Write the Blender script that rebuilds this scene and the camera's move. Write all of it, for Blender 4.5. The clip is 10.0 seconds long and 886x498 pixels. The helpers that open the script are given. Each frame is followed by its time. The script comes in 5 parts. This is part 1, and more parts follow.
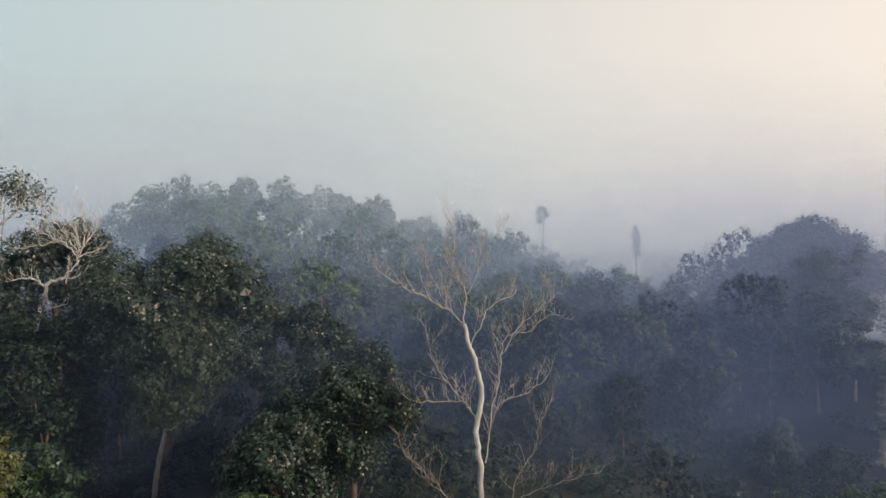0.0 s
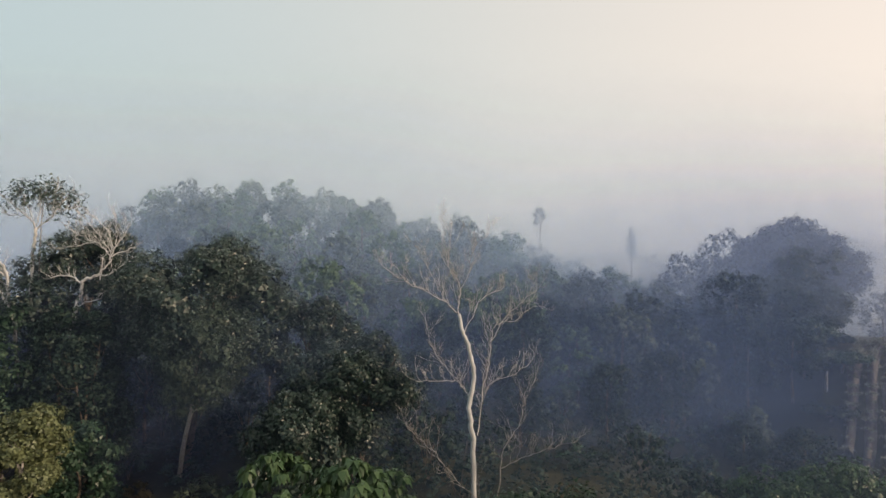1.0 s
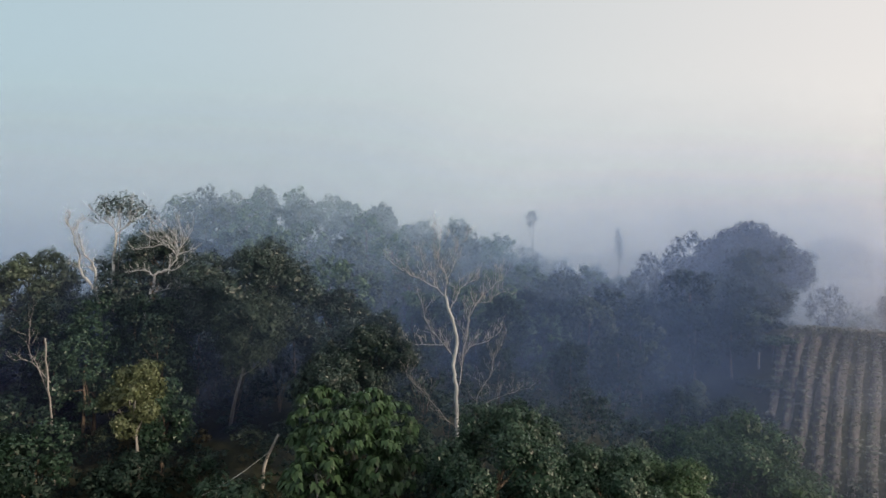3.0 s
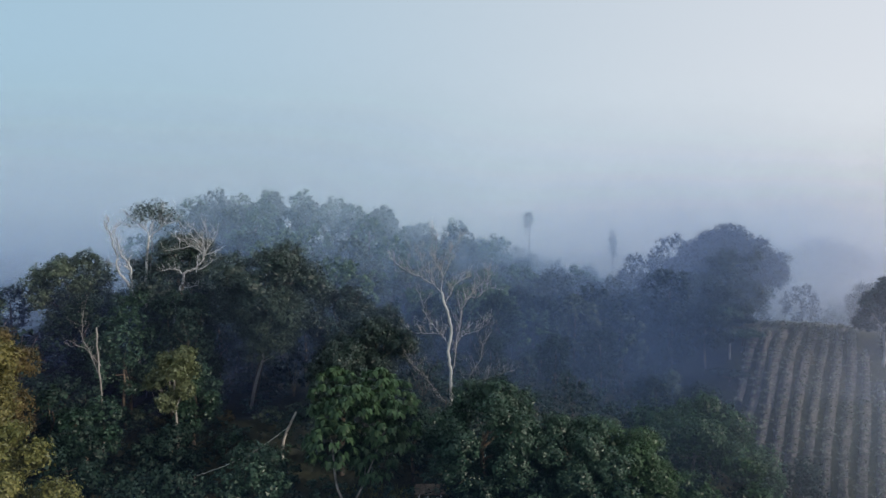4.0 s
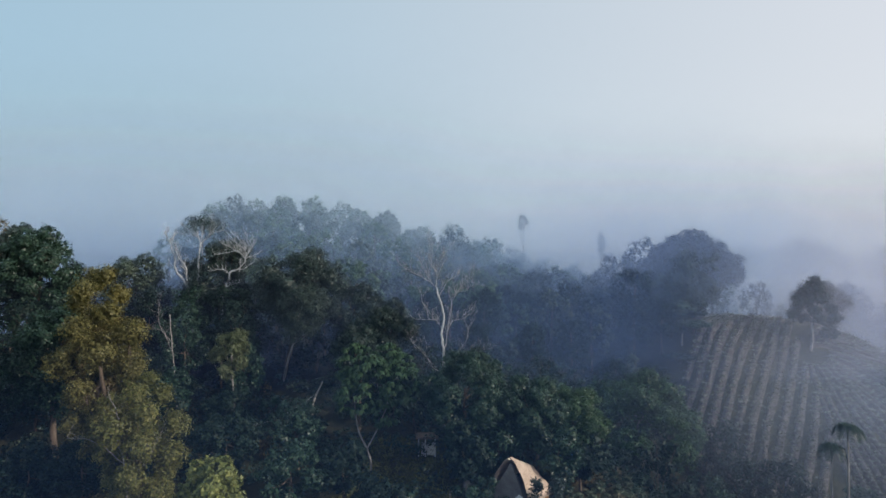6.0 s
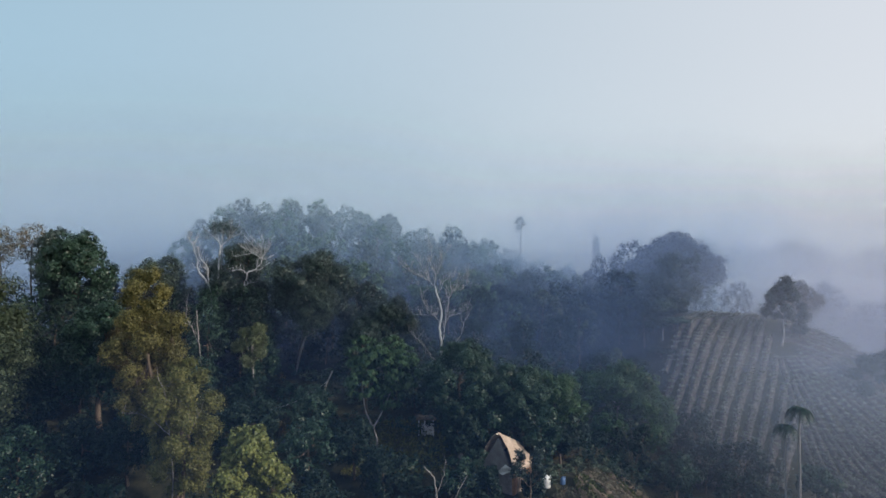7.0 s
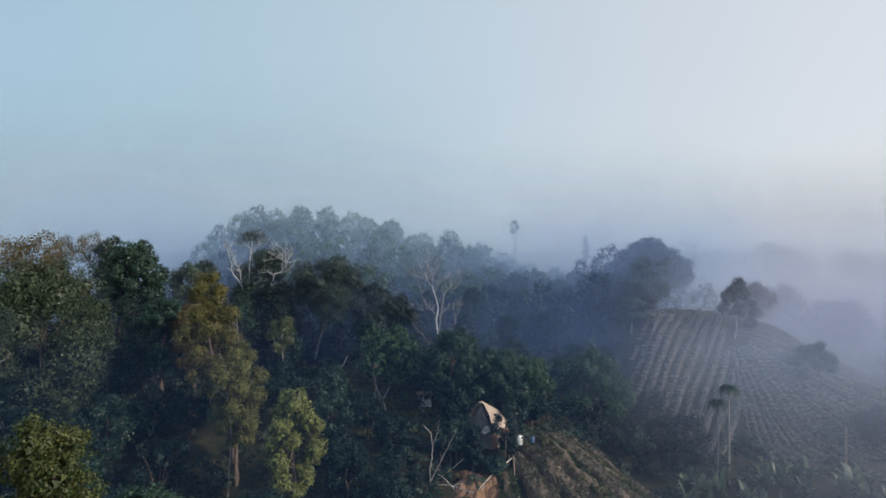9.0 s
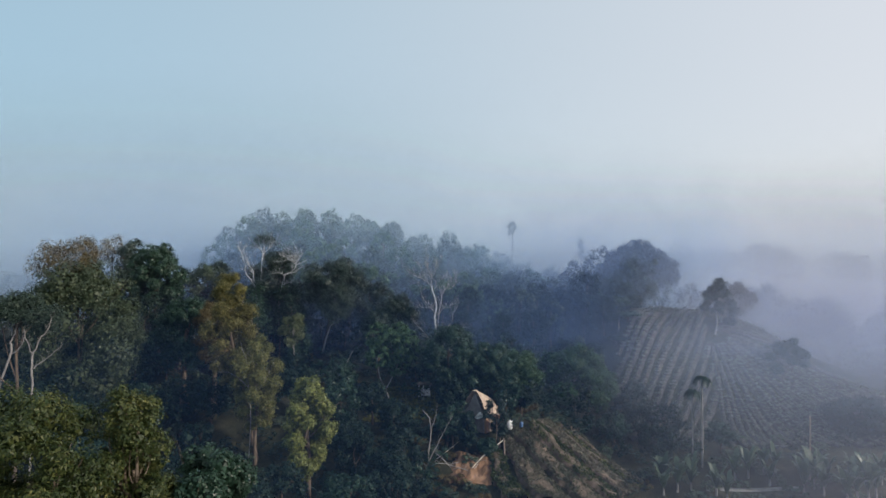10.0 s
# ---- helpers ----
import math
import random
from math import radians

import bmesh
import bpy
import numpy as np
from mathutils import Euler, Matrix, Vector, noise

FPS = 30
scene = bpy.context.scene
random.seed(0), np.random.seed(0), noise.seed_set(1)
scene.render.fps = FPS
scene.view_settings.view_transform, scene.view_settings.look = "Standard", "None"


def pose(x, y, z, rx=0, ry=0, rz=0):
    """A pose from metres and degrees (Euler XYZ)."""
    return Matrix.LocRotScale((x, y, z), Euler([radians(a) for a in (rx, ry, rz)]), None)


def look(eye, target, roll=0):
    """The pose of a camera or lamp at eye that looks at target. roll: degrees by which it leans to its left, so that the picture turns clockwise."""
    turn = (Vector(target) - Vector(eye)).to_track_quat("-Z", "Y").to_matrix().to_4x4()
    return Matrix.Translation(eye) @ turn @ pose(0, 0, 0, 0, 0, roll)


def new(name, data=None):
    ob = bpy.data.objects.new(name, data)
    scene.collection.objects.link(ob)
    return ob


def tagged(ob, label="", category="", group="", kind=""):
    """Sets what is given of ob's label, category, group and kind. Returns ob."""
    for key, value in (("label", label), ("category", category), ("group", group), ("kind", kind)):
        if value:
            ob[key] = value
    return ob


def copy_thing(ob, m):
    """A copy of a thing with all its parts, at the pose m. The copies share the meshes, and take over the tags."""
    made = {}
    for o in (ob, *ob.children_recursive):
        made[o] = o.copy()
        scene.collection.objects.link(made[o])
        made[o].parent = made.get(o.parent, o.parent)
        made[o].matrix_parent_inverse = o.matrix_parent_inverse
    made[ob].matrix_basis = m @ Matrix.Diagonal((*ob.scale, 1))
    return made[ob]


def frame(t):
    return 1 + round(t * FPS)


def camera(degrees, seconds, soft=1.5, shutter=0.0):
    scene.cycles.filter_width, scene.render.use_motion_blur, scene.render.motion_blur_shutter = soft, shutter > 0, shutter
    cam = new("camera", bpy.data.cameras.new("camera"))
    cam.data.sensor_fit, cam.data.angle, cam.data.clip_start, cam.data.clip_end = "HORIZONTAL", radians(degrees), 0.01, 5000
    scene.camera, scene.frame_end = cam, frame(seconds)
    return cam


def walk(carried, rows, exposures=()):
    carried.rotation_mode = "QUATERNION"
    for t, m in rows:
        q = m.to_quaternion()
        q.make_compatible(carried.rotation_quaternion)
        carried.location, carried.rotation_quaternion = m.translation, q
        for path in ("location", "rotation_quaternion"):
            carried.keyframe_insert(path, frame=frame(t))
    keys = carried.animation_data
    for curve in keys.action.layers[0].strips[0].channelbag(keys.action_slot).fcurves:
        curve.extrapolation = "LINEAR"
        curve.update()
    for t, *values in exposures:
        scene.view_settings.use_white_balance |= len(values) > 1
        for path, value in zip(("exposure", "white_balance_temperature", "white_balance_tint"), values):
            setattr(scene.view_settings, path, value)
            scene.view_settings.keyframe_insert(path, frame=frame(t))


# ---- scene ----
cam = camera(73.7, 10.0)
METRES, EYE, TILT, LEAN, TURN = 51.0, 20.0, 0.0, 0.0, 0.0
ROWS = [
    (0.0, 0.0000, 0.0000, 0.0000, 0.00, 0.00, -0.00),
    (0.5, 0.0009, -0.0263, -0.0006, -0.01, 0.07, 0.01),
    (1.0, 0.0020, -0.0598, -0.0016, -0.04, 0.13, 0.03),
    (1.5, 0.0037, -0.0986, -0.0025, -0.07, 0.17, 0.06),
    (2.0, 0.0058, -0.1415, -0.0032, -0.09, 0.21, 0.05),
    (2.5, 0.0083, -0.1874, -0.0027, -0.09, 0.20, 0.05),
    (4.0, 0.0159, -0.3355, -0.0001, -0.05, 0.16, 0.05),
    (4.5, 0.0182, -0.3875, 0.0028, -0.05, 0.09, 0.04),
    (5.0, 0.0207, -0.4406, 0.0054, -0.02, 0.07, 0.02),
    (5.5, 0.0233, -0.4949, 0.0076, 0.00, 0.05, 0.01),
    (7.0, 0.0308, -0.6613, 0.0155, 0.08, 0.00, -0.03),
    (7.5, 0.0332, -0.7170, 0.0188, 0.09, 0.02, -0.03),
    (8.0, 0.0356, -0.7723, 0.0229, 0.09, -0.02, -0.04),
    (8.5, 0.0379, -0.8281, 0.0263, 0.10, -0.03, -0.05),
    (9.0, 0.0402, -0.8841, 0.0297, 0.10, -0.02, -0.07),
    (9.5, 0.0425, -0.9403, 0.0331, 0.10, -0.02, -0.10),
    (10.0, 0.0451, -0.9963, 0.0375, 0.11, -0.08, -0.11),
]
walk(cam, [(t, pose(0, 0, EYE, TILT, LEAN, TURN) @ pose(METRES * x, METRES * y, METRES * z, 90 + pitch, roll, yaw)) for t, x, y, z, yaw, pitch, roll in ROWS],
     exposures=[(0.0, 0.17, 8050, 14), (2.3, 0.17, 8050, 14), (3.7, -0.06, 6220, 8), (10.0, -0.06, 6220, 8)])

# ---- world and sun ----
SUN = Vector((0.80, -0.42, 0.36)).normalized()
VEIL_COOL, VEIL_WARM = (0.25, 0.445, 0.56), (0.965, 0.87, 0.845)
world = bpy.data.worlds.new("misty_sky")
scene.world = world
world.use_nodes = True
wn, wl = world.node_tree.nodes, world.node_tree.links
wn.clear()
sky = wn.new("ShaderNodeTexSky")
sky.sky_type = "NISHITA"
sky.sun_disc = False
sky.sun_elevation = math.asin(SUN.z)
sky.sun_rotation = math.atan2(SUN.x, SUN.y)
sky.air_density, sky.dust_density, sky.ozone_density = 1.2, 2.0, 2.0
# a veil of high haze: pale blue away from the sun, warmer and paler towards it
co = wn.new("ShaderNodeTexCoord")
away = wn.new("ShaderNodeVectorMath")
away.operation = "DOT_PRODUCT"
away.inputs[1].default_value = Vector((SUN.x, SUN.y * 0.3, 0.0)).normalized()
wl.new(co.outputs["Generated"], away.inputs[0])
veil = wn.new("ShaderNodeValToRGB")
veil.color_ramp.interpolation = "B_SPLINE"
span = wn.new("ShaderNodeMapRange")
span.inputs["From Min"].default_value, span.inputs["From Max"].default_value = -0.75, 0.85
wl.new(away.outputs["Value"], span.inputs["Value"])
for item, (p, c) in zip(veil.color_ramp.elements, [(0.0, VEIL_COOL), (1.0, VEIL_WARM)]):
    item.position, item.color = p, (*c, 1)
wl.new(span.outputs[0], veil.inputs[0])
scaled = wn.new("ShaderNodeVectorMath")
scaled.operation = "SCALE"
scaled.inputs["Scale"].default_value = 0.07
wl.new(sky.outputs[0], scaled.inputs[0])
blend = wn.new("ShaderNodeMix")
blend.data_type = "RGBA"
blend.inputs["Factor"].default_value = 0.75
wl.new(scaled.outputs[0], blend.inputs["A"])
wl.new(veil.outputs[0], blend.inputs["B"])
back = wn.new("ShaderNodeBackground")
back.inputs["Strength"].default_value = 1.27
wout = wn.new("ShaderNodeOutputWorld")
wl.new(blend.outputs["Result"], back.inputs["Color"])
wl.new(back.outputs[0], wout.inputs["Surface"])
sun = new("sun", bpy.data.lights.new("sun", "SUN"))
sun.data.energy, sun.data.angle, sun.data.color = 3.3, radians(2.5), (1.0, 0.87, 0.72)
sun.matrix_basis = look(SUN * 100, (0, 0, 0))
scene.cycles.transparent_max_bounces = 48


# ---- materials ----
def nodes_of(name):
    m = bpy.data.materials.new(name)
    m.use_nodes = True
    n, l = m.node_tree.nodes, m.node_tree.links
    n.clear()
    out = n.new("ShaderNodeOutputMaterial")
    return m, n, l, out


def ramp(n, stops):
    r = n.new("ShaderNodeValToRGB")
    e = r.color_ramp.elements
    while len(e) < len(stops):
        e.new(0.5)
    for item, (p, c) in zip(e, stops):
        item.position, item.color = p, (*c, 1)
    return r


def leaf_material(name, dark, mid, light, rough=0.5, through_light=0.25, gloss=0.35, vary=0.5):
    """Leaves: each leaf its own tone, broad patches of tone through the crown, a little light through the blade."""
    m, n, l, out = nodes_of(name)
    geo = n.new("ShaderNodeNewGeometry")
    info = n.new("ShaderNodeObjectInfo")
    tex = n.new("ShaderNodeTexNoise")
    tex.inputs["Scale"].default_value = 0.55
    tex.inputs["Detail"].default_value = 3
    co = n.new("ShaderNodeTexCoord")
    l.new(co.outputs["Object"], tex.inputs["Vector"])
    add = n.new("ShaderNodeMath")
    add.operation = "MULTIPLY_ADD"
    add.inputs[1].default_value = vary
    l.new(geo.outputs["Random Per Island"], add.inputs[0])
    half = n.new("ShaderNodeMath")
    half.operation = "MULTIPLY_ADD"
    half.inputs[1].default_value = 0.7
    half.inputs[2].default_value = 0.05 - vary / 2
    l.new(tex.outputs["Fac"], half.inputs[0])
    more = n.new("ShaderNodeMath")
    more.operation = "MULTIPLY_ADD"
    more.inputs[1].default_value = 0.22
    l.new(info.outputs["Random"], more.inputs[0])
    l.new(half.outputs[0], more.inputs[2])
    l.new(more.outputs[0], add.inputs[2])
    # light end kept to a few leaves; in the dark leaf it paints glints
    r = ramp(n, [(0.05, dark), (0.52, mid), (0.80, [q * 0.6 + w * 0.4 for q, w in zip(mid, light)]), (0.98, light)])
    l.new(add.outputs[0], r.inputs[0])
    p = n.new("ShaderNodeBsdfPrincipled")
    p.inputs["Roughness"].default_value = rough
    p.inputs["Specular IOR Level"].default_value = gloss
    l.new(r.outputs[0], p.inputs["Base Color"])
    tr = n.new("ShaderNodeBsdfTranslucent")
    l.new(r.outputs[0], tr.inputs["Color"])
    mix = n.new("ShaderNodeMixShader")
    mix.inputs[0].default_value = through_light
    l.new(p.outputs[0], mix.inputs[1])
    l.new(tr.outputs[0], mix.inputs[2])
    l.new(mix.outputs[0], out.inputs[0])
    return m


def rough_material(name, dark, mid, light, scale=6.0, rough=0.85, bump=0.4, stretch=(1, 1, 1), fine=40.0, specular=0.2):
    """Bark, soil, plaster and the like: two scales of noise and a bump."""
    m, n, l, out = nodes_of(name)
    co = n.new("ShaderNodeTexCoord")
    mp = n.new("ShaderNodeMapping")
    mp.inputs["Scale"].default_value = stretch
    l.new(co.outputs["Object"], mp.inputs["Vector"])
    a, b = n.new("ShaderNodeTexNoise"), n.new("ShaderNodeTexNoise")
    a.inputs["Scale"].default_value, a.inputs["Detail"].default_value = scale, 6
    b.inputs["Scale"].default_value, b.inputs["Detail"].default_value = fine, 4
    for q in (a, b):
        l.new(mp.outputs[0], q.inputs["Vector"])
    mixv = n.new("ShaderNodeMath")
    mixv.operation = "MULTIPLY_ADD"
    mixv.inputs[1].default_value = 0.4
    l.new(b.outputs["Fac"], mixv.inputs[0])
    sc = n.new("ShaderNodeMath")
    sc.operation = "MULTIPLY"
    sc.inputs[1].default_value = 0.6
    l.new(a.outputs["Fac"], sc.inputs[0])
    l.new(sc.outputs[0], mixv.inputs[2])
    r = ramp(n, [(0.3, dark), (0.5, mid), (0.7, light)])
    l.new(mixv.outputs[0], r.inputs[0])
    p = n.new("ShaderNodeBsdfPrincipled")
    p.inputs["Roughness"].default_value = rough
    p.inputs["Specular IOR Level"].default_value = specular
    l.new(r.outputs[0], p.inputs["Base Color"])
    bp = n.new("ShaderNodeBump")
    bp.inputs["Strength"].default_value = bump
    bp.inputs["Distance"].default_value = 0.05
    l.new(mixv.outputs[0], bp.inputs["Height"])
    l.new(bp.outputs[0], p.inputs["Normal"])
    l.new(p.outputs[0], out.inputs[0])
    return m


def mist_material(name, density, low, high, seed, x0, x1, foot, tone, patch=0.03, least=0.6, drop=22, soft_edge=26, soft_end=14):
    """Drifting mist: thick below, thinning out with height, torn into soft patches."""
    m, n, l, out = nodes_of(name)
    geo = n.new("ShaderNodeNewGeometry")
    sep = n.new("ShaderNodeSeparateXYZ")
    l.new(geo.outputs["Position"], sep.inputs[0])
    tex = n.new("ShaderNodeTexNoise")
    tex.noise_dimensions = "4D"
    tex.inputs["W"].default_value = seed
    tex.inputs["Scale"].default_value = patch
    tex.inputs["Detail"].default_value = 2.5
    mp = n.new("ShaderNodeMapping")
    mp.inputs["Scale"].default_value = (1, 1, 2.2)
    l.new(geo.outputs["Position"], mp.inputs["Vector"])
    l.new(mp.outputs[0], tex.inputs["Vector"])
    shift = n.new("ShaderNodeMath")
    shift.operation = "MULTIPLY_ADD"
    shift.inputs[1].default_value = -14.0
    l.new(tex.outputs["Fac"], shift.inputs[0])
    up = n.new("ShaderNodeMath")
    up.operation = "ADD"
    up.inputs[1].default_value = 7.0
    l.new(sep.outputs["Z"], up.inputs[0])
    l.new(up.outputs[0], shift.inputs[2])
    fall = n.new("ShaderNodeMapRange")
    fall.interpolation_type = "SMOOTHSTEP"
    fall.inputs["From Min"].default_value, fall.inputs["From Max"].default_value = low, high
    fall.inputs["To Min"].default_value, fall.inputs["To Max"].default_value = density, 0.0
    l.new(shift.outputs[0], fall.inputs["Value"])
    # thins at its near end, and over the wooded valley floor to imitate shaded air
    edge = n.new("ShaderNodeMapRange")
    edge.interpolation_type = "SMOOTHSTEP"
    edge.inputs["From Min"].default_value, edge.inputs["From Max"].default_value = x0, x0 + soft_edge
    l.new(sep.outputs["X"], edge.inputs["Value"])
    end = n.new("ShaderNodeMapRange")
    end.interpolation_type = "SMOOTHSTEP"
    end.inputs["From Min"].default_value, end.inputs["From Max"].default_value = x1, x1 - soft_end
    l.new(sep.outputs["X"], end.inputs["Value"])
    m0 = n.new("ShaderNodeMath")
    m0.operation = "MULTIPLY"
    l.new(edge.outputs[0], m0.inputs[0])
    l.new(end.outputs[0], m0.inputs[1])
    side = n.new("ShaderNodeMapRange")
    side.inputs["From Min"].default_value, side.inputs["From Max"].default_value = 26, 62
    side.inputs["To Min"].default_value, side.inputs["To Max"].default_value = 0, drop
    l.new(sep.outputs["X"], side.inputs["Value"])
    tall = n.new("ShaderNodeMath")
    tall.operation = "ADD"
    l.new(shift.outputs[0], tall.inputs[0])
    l.new(side.outputs[0], tall.inputs[1])
    lift = n.new("ShaderNodeMapRange")
    lift.interpolation_type = "SMOOTHSTEP"
    lift.inputs["From Min"].default_value, lift.inputs["From Max"].default_value = foot - 4, foot + 12
    lift.inputs["To Min"].default_value, lift.inputs["To Max"].default_value = least, 1.0
    l.new(tall.outputs[0], lift.inputs["Value"])
    m1, m2 = n.new("ShaderNodeMath"), n.new("ShaderNodeMath")
    m1.operation = m2.operation = "MULTIPLY"
    l.new(fall.outputs[0], m1.inputs[0])
    l.new(m0.outputs[0], m1.inputs[1])
    l.new(m1.outputs[0], m2.inputs[0])
    l.new(lift.outputs[0], m2.inputs[1])
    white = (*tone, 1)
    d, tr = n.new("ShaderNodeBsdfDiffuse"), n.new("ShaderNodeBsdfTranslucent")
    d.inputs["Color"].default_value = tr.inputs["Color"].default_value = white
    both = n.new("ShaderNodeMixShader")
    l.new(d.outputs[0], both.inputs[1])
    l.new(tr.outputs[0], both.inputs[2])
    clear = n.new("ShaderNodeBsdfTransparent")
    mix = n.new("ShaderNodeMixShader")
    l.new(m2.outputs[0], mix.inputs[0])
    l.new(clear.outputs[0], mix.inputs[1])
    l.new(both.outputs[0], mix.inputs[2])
    l.new(mix.outputs[0], out.inputs[0])
    return m


# its few pale leaves stand in for glints off glossy dark blades
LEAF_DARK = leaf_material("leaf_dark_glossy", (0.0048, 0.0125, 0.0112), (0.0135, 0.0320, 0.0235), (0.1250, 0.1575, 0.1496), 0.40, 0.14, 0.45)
# near black: the shade of wood and valley is put into the leaf colour
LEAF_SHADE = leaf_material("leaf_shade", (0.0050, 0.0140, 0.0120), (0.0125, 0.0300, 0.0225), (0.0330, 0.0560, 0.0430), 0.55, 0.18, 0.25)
# dark, shade, mid and dull leaves lean blue to carry the bluish shade
LEAF_MID = leaf_material("leaf_mid_green", (0.0095, 0.0265, 0.0190), (0.0250, 0.0580, 0.0370), (0.0900, 0.1420, 0.0930), 0.42, 0.2, 0.40)
# golden tone stretched both ways to imitate lit bunches and shaded gaps
LEAF_GOLD = leaf_material("leaf_golden", (0.022, 0.028, 0.011), (0.17, 0.158, 0.055), (0.50, 0.43, 0.16), 0.5, 0.35)
LEAF_YELLOW = leaf_material("leaf_yellow_green", (0.034, 0.046, 0.016), (0.12, 0.128, 0.040), (0.36, 0.33, 0.12), 0.45, 0.3)
LEAF_LIME = leaf_material("leaf_lime", (0.045, 0.065, 0.018), (0.13, 0.155, 0.042), (0.36, 0.36, 0.12), 0.45, 0.3)
LEAF_FRESH = leaf_material("leaf_fresh_green", (0.016, 0.040, 0.019), (0.042, 0.086, 0.040), (0.12, 0.18, 0.09), 0.4, 0.3)
LEAF_OLIVE = leaf_material("leaf_olive", (0.013, 0.024, 0.009), (0.040, 0.060, 0.018), (0.19, 0.18, 0.055), 0.5, 0.25)
LEAF_DULL = leaf_material("leaf_dull_green", (0.0143, 0.0273, 0.0221), (0.0339, 0.0567, 0.0410), (0.0803, 0.1050, 0.0788), 0.55, 0.25)
LEAF_BROAD = leaf_material("leaf_broad_bright", (0.018, 0.044, 0.020), (0.040, 0.086, 0.038), (0.10, 0.155, 0.075), 0.4, 0.3)
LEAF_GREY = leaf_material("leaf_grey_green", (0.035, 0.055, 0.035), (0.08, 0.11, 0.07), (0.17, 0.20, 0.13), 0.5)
LEAF_FEATHER = leaf_material("leaf_feathery_olive", (0.016, 0.028, 0.018), (0.042, 0.062, 0.036), (0.12, 0.145, 0.08), 0.5, 0.25)
LEAF_PALE = leaf_material("leaf_pale_green", (0.05, 0.068, 0.036), (0.13, 0.155, 0.08), (0.30, 0.31, 0.18), 0.45)
# paler than near leaves: haze and sun on the hill are in its colour
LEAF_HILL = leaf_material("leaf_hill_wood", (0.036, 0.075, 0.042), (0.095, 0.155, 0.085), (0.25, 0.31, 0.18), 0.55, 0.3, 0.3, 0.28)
LEAF_DRY = leaf_material("leaf_dry_brush", (0.05, 0.04, 0.018), (0.11, 0.085, 0.035), (0.22, 0.17, 0.08), 0.7, 0.2)
# pale blades; the lightest tone stands in for highlights on them
LEAF_BANANA = leaf_material("leaf_banana", (0.025, 0.05, 0.028), (0.06, 0.095, 0.055), (0.34, 0.38, 0.29), 0.4, 0.3, 0.5)
LEAF_CROP = leaf_material("leaf_crop", (0.062, 0.070, 0.056), (0.150, 0.160, 0.132), (0.29, 0.30, 0.26), 0.6, 0.2)
BARK = rough_material("bark_brown", (0.05, 0.038, 0.028), (0.11, 0.085, 0.065), (0.22, 0.18, 0.15), 5, stretch=(1, 1, 0.25))
BARK_PALE = rough_material("bark_pale", (0.24, 0.22, 0.20), (0.40, 0.37, 0.34), (0.56, 0.525, 0.49), 4, stretch=(1, 1, 0.3))
BARK_WHITE = rough_material("bark_bleached", (0.22, 0.225, 0.235), (0.40, 0.41, 0.425), (0.57, 0.58, 0.60), 4, stretch=(1, 1, 0.3))
BARK_GREY = rough_material("bark_grey", (0.125, 0.115, 0.108), (0.24, 0.225, 0.215), (0.39, 0.37, 0.355), 4, stretch=(1, 1, 0.3))
FLOOR = rough_material("forest_floor", (0.012, 0.015, 0.008), (0.028, 0.030, 0.016), (0.065, 0.058, 0.032), 0.35, fine=3.0, bump=0.8)
SOIL = rough_material("tilled_soil", (0.040, 0.038, 0.040), (0.076, 0.070, 0.072), (0.135, 0.124, 0.124), 1.2, fine=9.0, bump=1.0)
EARTH = rough_material("orange_earth", (0.12, 0.07, 0.042), (0.22, 0.13, 0.078), (0.36, 0.23, 0.15), 1.4, fine=12.0, bump=0.8)
TARP = rough_material("tan_sheeting", (0.33, 0.25, 0.195), (0.46, 0.36, 0.285), (0.58, 0.475, 0.39), 1.6, 0.6, 0.25, (1, 1, 3), 14)
PLASTER = rough_material("grey_plaster", (0.20, 0.19, 0.18), (0.33, 0.32, 0.30), (0.45, 0.44, 0.42), 2.0, fine=18)
MUD = rough_material("grey_mud", (0.095, 0.088, 0.085), (0.165, 0.153, 0.148), (0.25, 0.235, 0.225), 2.0, fine=18)
WHITEWASH = rough_material("whitewash", (0.55, 0.54, 0.52), (0.72, 0.71, 0.69), (0.82, 0.81, 0.80), 2.0, fine=20)
WOOD = rough_material("weathered_wood", (0.12, 0.09, 0.07), (0.24, 0.19, 0.15), (0.38, 0.32, 0.27), 6, stretch=(1, 1, 0.1))
BAMBOO = rough_material("pale_bamboo", (0.42, 0.38, 0.28), (0.60, 0.55, 0.44), (0.72, 0.68, 0.58), 5)
PLASTIC = rough_material("white_plastic", (0.66, 0.66, 0.66), (0.76, 0.76, 0.76), (0.82, 0.82, 0.82), 3, 0.35, 0.05, specular=0.5)
BLUE = rough_material("blue_plastic", (0.05, 0.10, 0.22), (0.08, 0.15, 0.30), (0.12, 0.20, 0.36), 3, 0.4, 0.05, specular=0.5)
CONCRETE = rough_material("pale_concrete", (0.15, 0.145, 0.14), (0.22, 0.215, 0.20), (0.30, 0.29, 0.28), 1.0, fine=10)
CABLE = rough_material("pale_cable", (0.4, 0.4, 0.38), (0.5, 0.5, 0.48), (0.6, 0.6, 0.58), 9)


